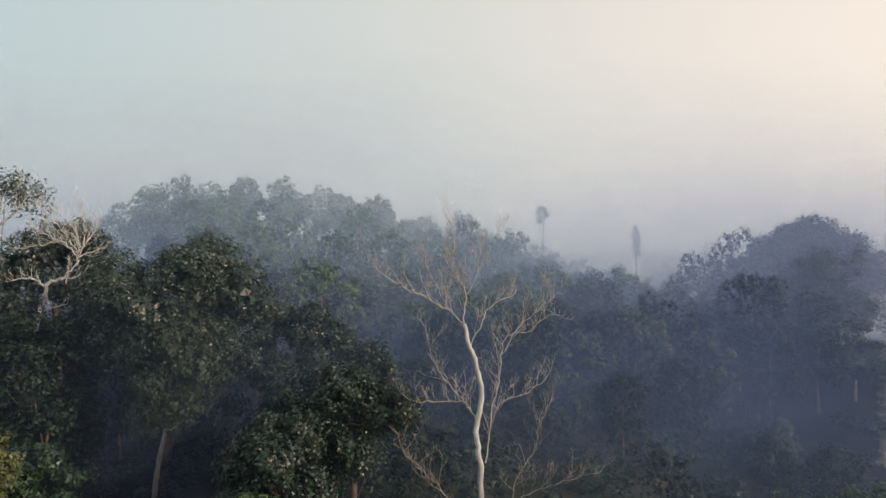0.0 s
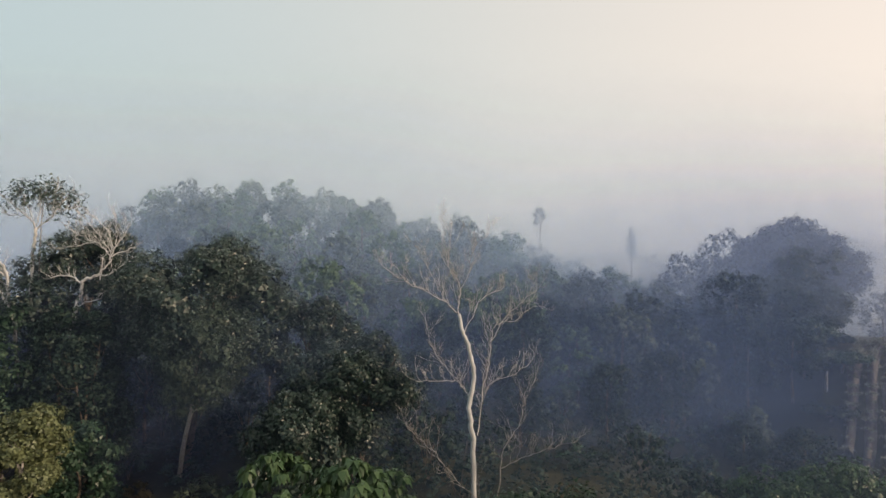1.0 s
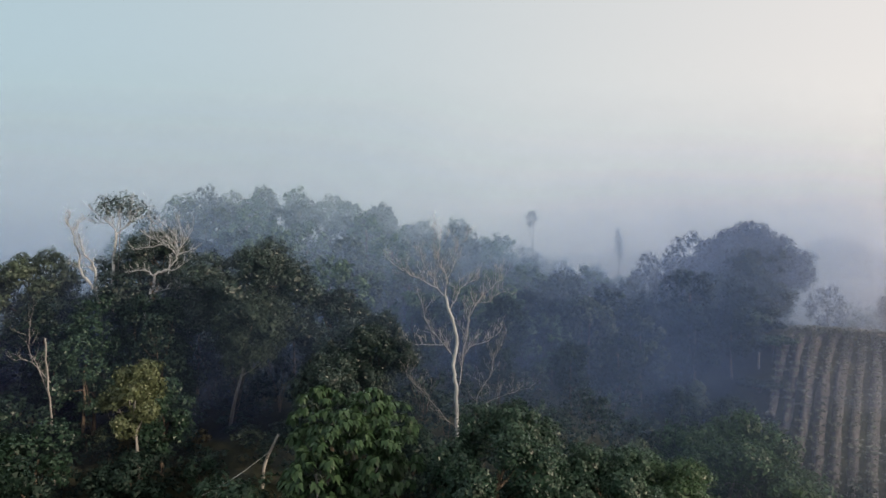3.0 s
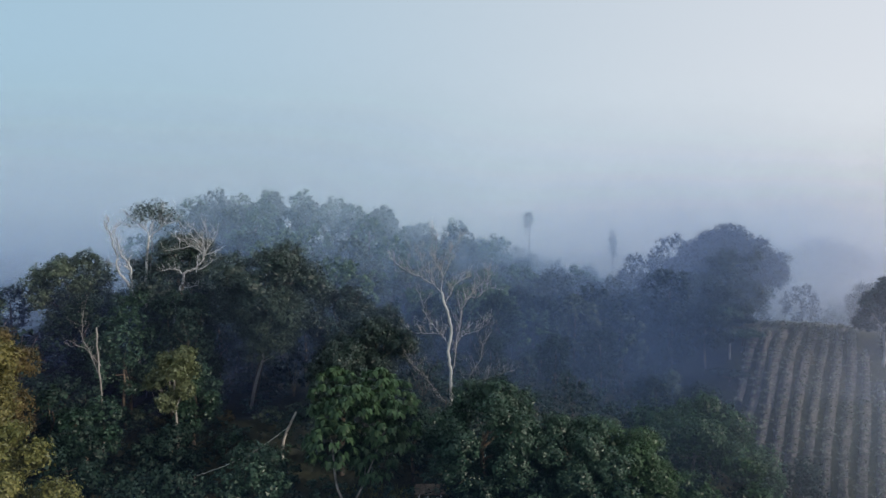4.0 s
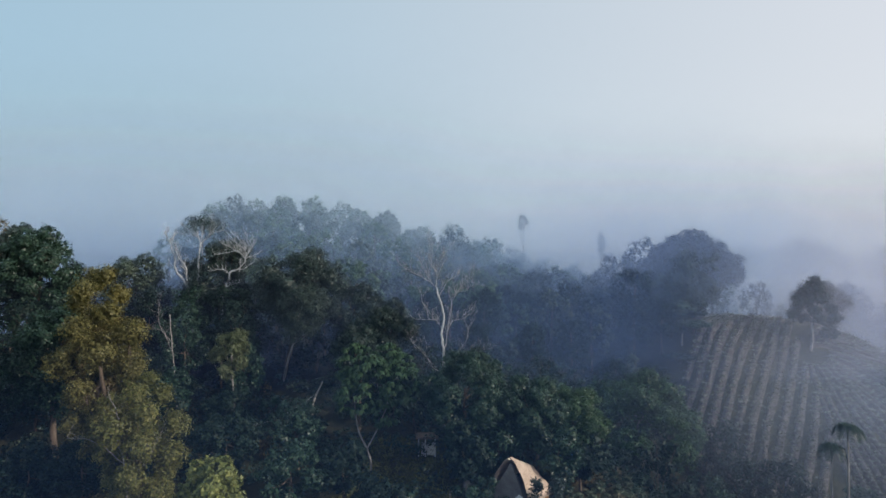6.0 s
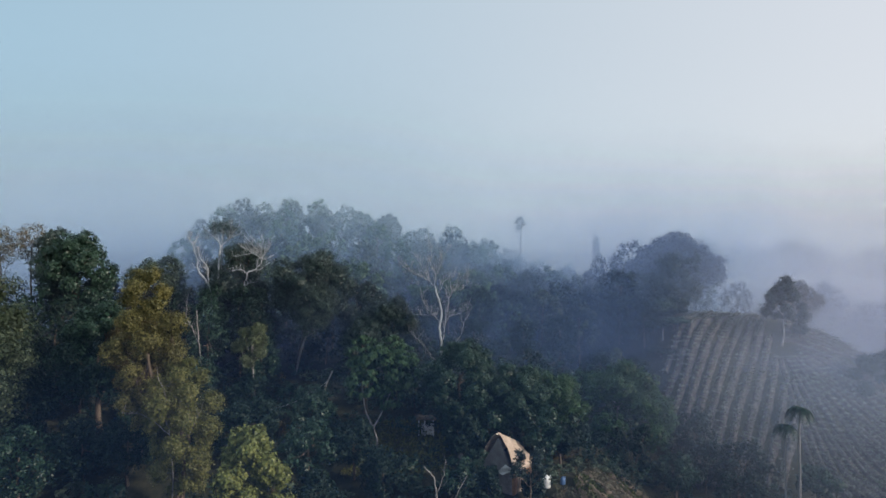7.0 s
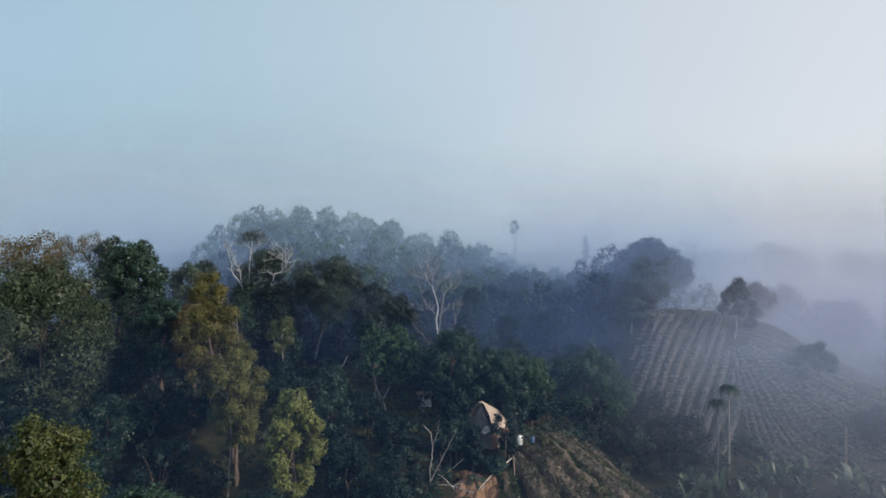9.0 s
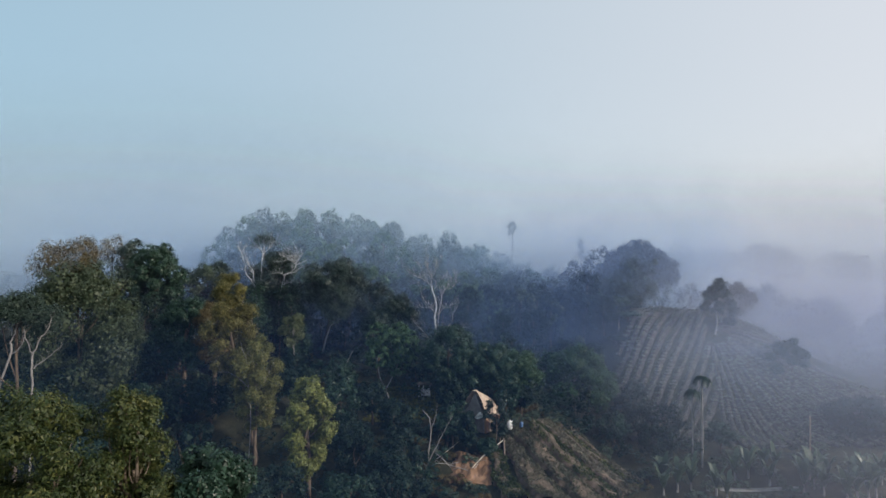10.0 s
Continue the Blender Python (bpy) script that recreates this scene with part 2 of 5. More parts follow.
# ---- mesh helpers ----
class Build:
    """Gathers vertices and faces for one mesh."""

    def __init__(self):
        self.v, self.f, self.count = [], [], 0

    def add(self, verts, faces):
        verts = np.asarray(verts, float).reshape(-1, 3)
        self.v.append(verts)
        self.f.extend((np.asarray(faces) + self.count).tolist())
        self.count += len(verts)
        return self

    def mesh(self, name, material, smooth=True):
        me = bpy.data.meshes.new(name)
        me.from_pydata(np.concatenate(self.v).tolist(), [], self.f)
        me.materials.append(material)
        if smooth:
            me.polygons.foreach_set("use_smooth", [True] * len(me.polygons))
        me.update()
        return me


def part(name, build, material, parent=None, label="", smooth=True):
    ob = new(name, build.mesh(name, material, smooth) if isinstance(build, Build) else build)
    ob.parent = parent
    if label:
        ob["label"] = label
    return ob


def thing(name, x, y, z, label, category, group="", kind=""):
    ob = new(name)
    ob.location = (x, y, z)
    ob.empty_display_size = 0.3
    return tagged(ob, label, category, group, kind)


def smooth_line(points, steps):
    """A curve through the points (Catmull-Rom)."""
    p = np.asarray(points, float)
    p = np.vstack([2 * p[0] - p[1], p, 2 * p[-1] - p[-2]])
    out = []
    for i in range(1, len(p) - 2):
        for u in np.linspace(0, 1, steps, endpoint=False):
            a, b, c, d = p[i - 1:i + 3]
            out.append(0.5 * (2 * b + (c - a) * u + (2 * a - 5 * b + 4 * c - d) * u * u + (3 * b - a - 3 * c + d) * u ** 3))
    out.append(p[-2])
    return np.array(out)


def tube(build, points, r0, r1, sides=6, knobs=0.0, rng=None):
    """A tapered round tube along the points."""
    p = np.asarray(points, float)
    n = len(p)
    t = np.gradient(p, axis=0)
    t /= np.linalg.norm(t, axis=1)[:, None] + 1e-9
    ref = np.array([0.31, 0.95, 0.05])
    a = np.cross(t, ref)
    a /= np.linalg.norm(a, axis=1)[:, None] + 1e-9
    b = np.cross(t, a)
    r = np.linspace(r0, r1, n)
    if rng is not None and knobs:
        r = r * (1 + rng.uniform(-knobs, knobs, n))
    ang = np.arange(sides) * 2 * np.pi / sides
    ring = p[:, None] + r[:, None, None] * (np.cos(ang)[None, :, None] * a[:, None] + np.sin(ang)[None, :, None] * b[:, None])
    k = np.arange(n - 1)[:, None] * sides
    j = np.arange(sides)[None]
    j2 = (j + 1) % sides
    f = np.stack([k + j, k + j2, k + sides + j2, k + sides + j], -1).reshape(-1, 4)
    build.add(ring.reshape(-1, 3), f)
    tip = [list(range((n - 1) * sides, n * sides))]
    build.f.append([q + build.count - n * sides for q in tip[0]])


def box(build, cx, cy, cz, sx, sy, sz, m=None):
    v = np.array([(x, y, z) for x in (-.5, .5) for y in (-.5, .5) for z in (-.5, .5)]) * (sx, sy, sz) + (cx, cy, cz)
    if m is not None:
        v = np.array([m @ Vector(q) for q in v])
    build.add(v, [(0, 1, 3, 2), (4, 6, 7, 5), (0, 4, 5, 1), (2, 3, 7, 6), (0, 2, 6, 4), (1, 5, 7, 3)])


def unit(v):
    return v / (np.linalg.norm(v, axis=-1, keepdims=True) + 1e-9)


def add_leaves(build, at, normal, length, width, rng, droop=0.0):
    """Pointed leaf blades, broad at the stalk: three corners each."""
    n = len(at)
    t = rng.normal(size=(n, 3))
    t[:, 2] -= droop
    t = unit(t - (t * normal).sum(1)[:, None] * normal)
    b = np.cross(normal, t)
    s = rng.uniform(0.65, 1.3, n)[:, None]
    l, w = t * length * 0.55 * s, b * width * 0.55 * s
    v = np.stack([at - l * 0.7 + w, at + l, at - l * 0.7 - w], 1).reshape(-1, 3)
    build.add(v, np.arange(3 * n).reshape(n, 3))


def lobes_for(width, low, top, rng, count, style):
    """Lobes that make up a crown: centre and radii, about the tree's axis; z above its foot."""
    w, h = width / 2, (top - low) / 2
    mid = (top + low) / 2
    out = []
    for i in range(count):
        a = i * 2.399 + rng.uniform(-0.4, 0.4)
        if style == "column":
            u = (i + 0.5) / count
            z = low + (top - low) * (0.12 + 0.76 * u)
            reach = w * 0.42 * (1.15 - 0.55 * abs(u - 0.45) * 2)
            r = w * rng.uniform(0.48, 0.66) * (1.1 - 0.45 * u)
            rz = r * rng.uniform(0.9, 1.3)
        elif style == "cauliflower":
            v = 1 - 1.75 * (i + 0.5) / count
            reach = w * 0.76 * math.sqrt(max(0.0, 1 - v * v))
            z = mid + h * 0.76 * v
            r = w * rng.uniform(0.22, 0.36)
            rz = r * rng.uniform(0.8, 1.0)
        elif style == "broccoli":
            u = (i + 0.5) / count
            reach = w * 0.74 * u ** 0.6
            z = mid + h * (0.72 - 1.25 * u ** 1.7) + rng.uniform(-0.1, 0.1) * h
            r = w * rng.uniform(0.22, 0.34)
            rz = r * rng.uniform(0.75, 0.95)
        elif style == "lumpy":
            u = (i + 0.5) / count
            reach = w * 0.80 * u ** 0.62 * rng.uniform(0.85, 1.08)
            r = w * rng.uniform(0.17, 0.31)
            rz = r * rng.uniform(0.75, 1.0)
            z = top - rz if i == 0 else low + (top - low) * (0.77 - 0.52 * u ** 1.6 + rng.uniform(-0.07, 0.06))
        elif style == "puff":
            v = 1 - 1.7 * (i + 0.5) / count
            reach = w * 0.66 * math.sqrt(max(0.0, 1 - v * v)) * rng.uniform(0.85, 1.08)
            z = mid + h * 0.70 * v
            r = w * rng.uniform(0.28, 0.42)
            rz = r * rng.uniform(0.85, 1.05)
        elif style == "egg":
            v = 1 - 2 * (i + 0.5) / count
            reach = w * 0.64 * math.sqrt(max(0.0, 1 - v * v)) * rng.uniform(0.75, 1.1)
            r = w * rng.uniform(0.25, 0.40) * (1 - 0.25 * abs(v))
            rz = r * rng.uniform(0.8, 1.1)
            z = mid + h * 0.80 * v
        elif style == "flat":
            u = (i + 0.5) / count
            reach = w * 0.70 * math.sqrt(u)
            z = mid + h * (0.45 - 0.55 * u * u) + rng.uniform(-0.25, 0.25) * h
            r = w * rng.uniform(0.24, 0.40)
            rz = min(r * 0.8, h * 0.6) * rng.uniform(0.7, 1.1)
        else:
            v = 1 - 2 * (i + 0.5) / count
            reach = w * rng.uniform(0.58, 0.72) * math.sqrt(max(0.0, 1 - v * v))
            z = mid + h * 0.64 * v
            r = w * rng.uniform(0.28, 0.46)
            rz = min(h * 0.40, r * rng.uniform(0.75, 1.0))
        out.append((np.array([reach * math.cos(a), reach * math.sin(a), min(z, top - rz)]), np.array([r, r, rz])))
    return out


def crown_build(lobes, leaves, length, width, rng, clump=9, spread=0.22, droop=0.3, core=0.18, wild=0.45):
    """Lobes carry bunches, and bunches carry leaves: a lumpy crown with dark gaps between its bunches."""
    b = Build()
    area = np.array([r[0] * r[2] for _, r in lobes])
    share = area / area.sum()
    at, nor = [], []
    for (c, r), s in zip(lobes, share):
        m = int(np.clip(leaves * s / (clump * 2), 9, 46))
        k = max(3, int(leaves * s / m))
        u = unit(rng.normal(size=(m, 3)) + (0, 0, 0.35))
        rb = r.mean() * rng.uniform(0.17, 0.34, (m, 1))
        mid = np.repeat(c + u * r * rng.uniform(0.60, 0.92, (m, 1)), k, 0)
        v = unit(rng.normal(size=(m * k, 3)) + np.repeat(u, k, 0) * 0.6 + (0, 0, 0.3))
        at.append(mid + v * np.repeat(rb, k, 0) * rng.uniform(0.4, 1.1, (m * k, 1)) + rng.normal(size=(m * k, 3)) * spread * 0.3)
        nor.append(unit(v * 0.7 + np.repeat(u, k, 0) * 0.6 + rng.normal(size=v.shape) * wild + (0, 0, 0.25)))
    at, nor = np.concatenate(at), np.concatenate(nor)
    add_leaves(b, at, nor, length, width, rng, droop)
    # broad inner leaves close the crown
    for (c, r), s in zip(lobes, share):
        k = int(leaves * core * s * 0.55)
        if k:
            u = unit(rng.normal(size=(k, 3)))
            p = c + u * r * rng.uniform(0.25, 0.72, (k, 1))
            big = min(max(length * 1.5, 0.22 * r.mean()), 0.36)
            add_leaves(b, p, unit(u + rng.normal(size=u.shape) * 0.4), big, big * 0.8, rng)
    return b


def tree(name, label, x, y, width, low, top, material, bark, seed, leaves, length=0.2, slim=0.5, style="dome", count=9, lean=(0, 0),
         spread=0.22, droop=0.3, clump=9, trunk_r=None, group="", category="tree", ground=None, limbs=5, core=0.18):
    """A tree that stands on the ground at x, y, its crown between the heights low and top of the world."""
    rng = np.random.default_rng(seed)
    g = height(x + lean[0], y + lean[1]) - 0.15 if ground is None else ground
    root = thing(name, x, y, g, label, category, group)
    low, top = low - g, top - g
    lobes = lobes_for(width, low, top, rng, count, style)
    r0 = trunk_r or max(0.07, (top - 0) * 0.018)
    foot = np.array([lean[0], lean[1], 0.0])
    head = np.array([0, 0, low + (top - low) * 0.55])
    mids = [foot + (head - foot) * u + np.array([*rng.uniform(-0.25, 0.25, 2) * width * 0.12, 0]) for u in (0.3, 0.6, 0.85)]
    line = smooth_line([foot, *mids, head], 5)
    b = Build()
    tube(b, line, r0 * 1.25, r0 * 0.35, 8, 0.06, rng)
    part("trunk", b, bark, root)
    order = rng.permutation(len(lobes))[:limbs]
    for i in order:
        c, r = lobes[i]
        start = line[int(len(line) * rng.uniform(0.45, 0.85))]
        end = c + np.array([0, 0, 0.2]) * r
        mid = (start + end) / 2 + np.array([0, 0, -0.12]) * np.linalg.norm(end - start)
        b = Build()
        main = smooth_line([start, mid, end], 4)
        tube(b, main, r0 * 0.45, r0 * 0.12, 5, 0.05, rng)
        for _ in range(3):
            s = main[rng.integers(3, len(main))]
            e = c + unit(rng.normal(size=3)) * r * 0.9
            tube(b, smooth_line([s, (s + e) / 2 + rng.normal(size=3) * 0.15, e], 3), r0 * 0.16, r0 * 0.05, 4)
        part("limb", b, bark, root)
    part("crown", crown_build(lobes, int(leaves * 1.6), length * 0.86, length * slim, rng, clump, spread, droop, max(core, 0.22) if core else 0), material, root)
    return root


# ---- ground ----
def lerp_at(v, pairs):
    xs, ys = zip(*pairs)
    i = int(np.clip(np.searchsorted(xs, v) - 1, 0, len(xs) - 2))
    u = min(1.0, max(0.0, (v - xs[i]) / (xs[i + 1] - xs[i])))
    u = u * 0.5 + 0.5 * u * u * (3 - 2 * u)
    return ys[i] + (ys[i + 1] - ys[i]) * u


def step(a, b, v):
    u = min(1.0, max(0.0, (v - a) / (b - a)))
    return u * u * (3 - 2 * u)


def height(x, y):
    """The lie of the land: a wooded slope and hill, a valley, and a tilled knoll across it."""
    slope = lerp_at(y, [(-100, 0), (-15, 0), (1, 0.3), (5, 1.8), (9, 4.2), (20, 5.6), (30, 7.8), (50, 8.6), (70, 9), (150, 9), (220, 4), (400, 0)])
    hill = lerp_at(y, [(48, 0), (70, 5), (95, 13), (110, 12), (150, 7), (210, 0), (400, 0)])
    slope += hill * lerp_at(x, [(-60, 0), (-49, 0.7), (-40, 1), (-25, 1), (-12, 0.84), (-4, 0.62), (8, 0.54), (20, 0.46), (45, 0.2)])
    slope += 4.5 * step(-18, -45, x) * step(0, 22, y) * (1 - step(30, 46, y))
    slope -= slope * 0.75 * step(-45, -110, x)
    valley = lerp_at(y, [(-100, -5), (5, -3.4), (25, -2.0), (45, 1.0), (70, 1.0), (150, 9), (220, 3), (400, 0)])
    far = step(18, 60, y)
    w = step(9 - 17 * far, 24 + 34 * far, x)
    z = slope + (valley - slope) * w
    up = min(1.0, max(0.0, (y - 25) / 23.5))
    rise = 0.55 * up + 0.45 * up * up * (3 - 2 * up)
    z += 10.4 * rise * (1 - step(50, 84, y)) * step(22, 34, x) * (1 - step(45, 74, x))
    z -= max(0.0, z - 11.2) * 0.88 * step(23, 30, x) * (1 - step(60, 84, y))
    calm = step(28, 32, x) * step(24, 28, y) * (1 - step(56, 60, y))
    z += 0.5 * noise.noise(Vector((x * 0.11, y * 0.11, 3.0))) * (1 - calm)
    return z


def spaced(lo, hi, fine, reach):
    inner = list(np.arange(lo, hi + 0.01, fine))
    steps = [fine * 1.35 ** i for i in range(1, 40)]
    out, a, b = [], lo, hi
    for s in steps:
        a, b = a - s, b + s
        out = [a] + out if a > -reach else out
        if b < reach:
            inner.append(b)
    return out + inner


def make_ground():
    xs, ys = spaced(-80, 90, 1.25, 4000), spaced(-75, 170, 1.25, 4000)
    v = [(x, y, height(x, y)) for y in ys for x in xs]
    nx = len(xs)
    f = [(j * nx + i, j * nx + i + 1, (j + 1) * nx + i + 1, (j + 1) * nx + i) for j in range(len(ys) - 1) for i in range(nx - 1)]
    b = Build().add(v, f)
    tagged(part("ground", b, FLOOR), "dark leaf-littered forest floor over slope and valley", "ground", kind="structure")


make_ground()
GRASSY = rough_material("grassy_soil", (0.038, 0.036, 0.026), (0.112, 0.088, 0.064), (0.25, 0.185, 0.145), 1.6, fine=14.0, bump=1.0)
LEAF_BED = leaf_material("leaf_dry_grass", (0.034, 0.048, 0.026), (0.098, 0.098, 0.062), (0.27, 0.21, 0.155), 0.6, 0.2)

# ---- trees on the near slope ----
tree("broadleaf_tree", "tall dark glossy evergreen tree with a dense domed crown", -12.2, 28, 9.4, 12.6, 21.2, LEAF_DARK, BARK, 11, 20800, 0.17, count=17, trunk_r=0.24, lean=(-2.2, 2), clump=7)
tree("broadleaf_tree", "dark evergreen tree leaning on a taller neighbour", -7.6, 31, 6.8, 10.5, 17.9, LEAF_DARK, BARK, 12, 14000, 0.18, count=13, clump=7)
tree("broadleaf_tree", "slender grey-green tree with hanging foliage and pale trunk", -11.5, 25.4, 5.4, 11.8, 17.8, LEAF_DULL, BARK_PALE, 13, 9000, 0.17, slim=0.3, droop=1.6, count=13, lean=(-2.6, 3.4), trunk_r=0.11)
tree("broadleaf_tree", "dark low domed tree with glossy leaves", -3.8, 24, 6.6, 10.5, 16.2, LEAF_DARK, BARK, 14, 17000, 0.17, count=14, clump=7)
tree("broadleaf_tree", "dark bushy tree, glossy leaves speckled with painted glints", -5.6, 20.5, 4.6, 9.2, 14.8, LEAF_DARK, BARK, 15, 10000, 0.17, count=12, clump=7)
tree("broadleaf_tree", "dark glossy jackfruit-like tree beside the hut", 2.8, 11.5, 6.2, 7.6, 14.2, LEAF_MID, BARK, 17, 19000, 0.15, count=16, clump=7)
tree("broadleaf_tree", "dark rounded tree with pale flecks of leaf", 7.6, 12.2, 5.2, 6.4, 12.4, LEAF_MID, BARK, 18, 18000, 0.15, count=14, clump=7)
tree("broadleaf_tree", "dull green tree above the terraced plot", 10.6, 14.0, 5.6, 5.2, 11.2, LEAF_FRESH, BARK, 19, 16000, 0.15, count=13)
tree("broadleaf_tree", "broad round-topped green tree above the valley", 19.4, 26, 14.2, 0.4, 9.7, LEAF_BROAD, BARK_GREY, 20, 20000, 0.22, style="lumpy", count=26, clump=9, core=0.4)
tree("broadleaf_tree", "thin young tree with yellow-green leaves and bare stem", -15.5, 19, 3.6, 9.8, 14.6, LEAF_PALE, BARK_GREY, 21, 5000, 0.18, count=8, trunk_r=0.09, lean=(0.2, 0))
tree("broadleaf_tree", "golden-leaved tall tree with pale crooked branches", -17.9, 5, 5.6, 8.2, 20.5, LEAF_GOLD, BARK, 22, 18000, 0.17, slim=0.42, style="egg", count=24, lean=(2.4, 0.2), trunk_r=0.2, spread=0.3, droop=0.8, core=0.5)
tree("broadleaf_tree", "yellow-green slender tree with loose drooping foliage", -15.2, 4.2, 5.4, 4.2, 14.5, LEAF_YELLOW, BARK, 23, 17000, 0.17, slim=0.42, style="egg", count=26, lean=(-0.2, 0.4), trunk_r=0.16, spread=0.3, droop=0.8, core=0.5)
tree("broadleaf_tree", "bright yellow-green young tree with egg-shaped crown", -8.9, -2, 5.0, 2.4, 11.8, LEAF_LIME, BARK, 24, 13000, 0.22, slim=0.6, style="egg", count=26, clump=6, spread=0.2, core=0.5)
tree("broadleaf_tree", "tall feathery dull green tree on the slope", -32.8, 6.5, 12.5, 4.0, 22.6, LEAF_FEATHER, BARK, 25, 24000, 0.21, slim=0.45, count=30, droop=0.6, spread=0.4, trunk_r=0.16, core=0.6)
tree("broadleaf_tree", "dense dark green tree with a rounded cauliflower crown", -33.0, 22, 7.2, 13.0, 23.6, LEAF_MID, BARK, 26, 17000, 0.24, count=17)
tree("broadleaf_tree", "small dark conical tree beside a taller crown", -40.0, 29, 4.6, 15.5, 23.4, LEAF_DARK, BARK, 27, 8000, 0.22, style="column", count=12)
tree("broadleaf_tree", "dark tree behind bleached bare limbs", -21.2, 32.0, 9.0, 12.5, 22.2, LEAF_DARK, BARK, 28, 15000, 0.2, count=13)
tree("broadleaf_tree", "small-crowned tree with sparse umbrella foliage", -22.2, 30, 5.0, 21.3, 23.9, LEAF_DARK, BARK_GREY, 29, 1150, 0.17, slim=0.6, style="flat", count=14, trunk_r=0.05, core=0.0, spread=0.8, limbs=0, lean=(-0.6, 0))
tree("broadleaf_tree", "dull green tree on the wooded slope", -30.8, 34, 8.4, 12.0, 20.8, LEAF_GREY, BARK, 30, 11000, 0.24, count=13)
tree("broadleaf_tree", "near olive tree with yellowing leaf tips", -14.4, -27, 6.4, 6.5, 17.3, LEAF_OLIVE, BARK, 32, 19200, 0.2, slim=0.36, count=22, clump=6, spread=0.3, droop=1.0)
tree("broadleaf_tree", "near olive-green tree with drooping narrow leaves", -18.6, -25, 6.0, 6.0, 16.2, LEAF_OLIVE, BARK, 39, 12000, 0.2, slim=0.36, count=18, clump=6, spread=0.3, droop=1.0)
tree("broadleaf_tree", "near bushy tree with yellow-green shoots", -11.0, -25.5, 4.0, 7.5, 16.4, LEAF_OLIVE, BARK, 33, 14000, 0.18, slim=0.4, style="column", count=13, clump=6)
tree("broadleaf_tree", "near low green bushy tree", -8.2, -24, 4.8, 6.0, 13.6, LEAF_MID, BARK, 34, 13000, 0.2, count=13, clump=6)
tree("broadleaf_tree", "feathery small-leaved tree with bleached forking stems", -30.2, -6, 8.0, 14.0, 18.6, LEAF_DULL, BARK, 35, 9000, 0.17, style="flat", count=13, trunk_r=0.16)
tree("broadleaf_tree", "dim green tree in the wood", -25.5, 13, 7.5, 8.5, 17.0, LEAF_MID, BARK, 36, 12000, 0.22, count=14)
tree("broadleaf_tree", "brownish feathery tree behind a golden crown", -22.0, 12, 5.6, 9.0, 17.2, LEAF_DRY, BARK, 37, 10000, 0.2, slim=0.3, count=13)

UNDERSTOREY_TOP = [
    (-22, 25.5, 6, 16.8), (-17.5, 26.2, 5, 17.4), (-27, 29, 6, 17.5), (-16, 23, 4, 13), (-18, 33, 6, 16), (-2, -3, 4.5, 5.5), (-5, -6, 4.5, 5), (-1.5, 1.5, 4, 6.5),
    (-5.5, 1, 4.5, 7), (-23, -7, 6, 9), (-18, -10, 5.5, 8), (-12, -10, 5, 6.5),
    (-7, -12, 5, 5.5), (-2, -10, 4.5, 4.5), (-27, 0, 6, 10), (-8, 8, 4.5, 9), (-13, 11, 5, 10), (-19, 14, 5, 11), (-9, 14, 4.5, 10), (-1, 20, 4.5, 10.5)]
UNDERSTOREY_SLOPE = [
    (5, 17, 5, 10), (9, 20, 5, 9), (13, 23, 4, 6.5), (-23, 19, 5.5, 13), (-29, 16, 6, 14), (-35, 10, 6.5, 14), (-2.5, 6.5, 4, 7.5), 
    (2.6, 6.4, 2.6, 7.0), (-5, 9.5, 4, 8.4), (0.2, -1.5, 2.4, 2.6), (3, 13.5, 4, 9), (11, 18, 4.5, 7), (15.5, 20.5, 4, 4), (22.5, 19.5, 4.5, 2.6), (26, 21.5, 5, 3),
    (4.5, 5.9, 2.0, 6.5), (8.8, 10.2, 3.6, 9.6), (3.0, 9.8, 3.4, 9.0), (10.5, 11.5, 3.4, 7.5), (5.0, 11.5, 4, 9.5), (-7, 4, 4, 7), (-10, -6, 4.5, 6), (-24, -14, 5, 7)]
UNDERSTOREY_FOOT = [
    (26, 15, 5, 2.5), (29, 20, 5, 3.5), (35, 19, 4, 1.5), (27, 26, 5, 5), (-24, 8, 5, 9), (-27, 6, 5, 9.5), (-21, 8.5, 4.5, 9), (-30, 11, 5.5, 12),
    (-25, -3, 5, 8), (-32, 2, 6, 10), (31, 47, 4, 12), (32, 50, 5, 13.5), (29, 41, 4, 8), (3.2, 6.3, 2.2, 6.0), (-22.6, 27.3, 5, 18.4),
    (-19.4, 27.0, 4.5, 18.6), (-17.6, 26.8, 4.2, 18.4), (6.4, 4.9, 2.0, 3.9), (7.7, 6.6, 1.8, 5.6), (4.6, 5.3, 1.8, 4.9), (30.5, 47.5, 6.5, 14.0), (34.0, 51.5, 6, 14.0), (-15.3, 18.1, 4.2, 9.8), (-20.3, 18.6, 4.6, 11.4), (0.1, 21.8, 2.2, 7.8), (33.4, 47.5, 4, 12.6)]
UNDERSTOREY_EDGE = [
    (29.5, 45, 5, 11.5), (32.6, 53.6, 8, 17.5), (37.2, 54.2, 6.5, 16.4), (31.6, 43.6, 4.4, 11.8), (47.6, 42.8, 2.2, 11.2),
    (-33, 19, 6.5, 17.5), (-37, 20, 6.5, 17), (-29.5, 20, 6, 16.5), (-41, 24, 7, 18), (-35, 26, 7, 18.5), (-33, 3, 6, 12), (-37, 4.5, 6, 12.5), (-29, -1, 5, 10), (-35, -2, 6, 11)]
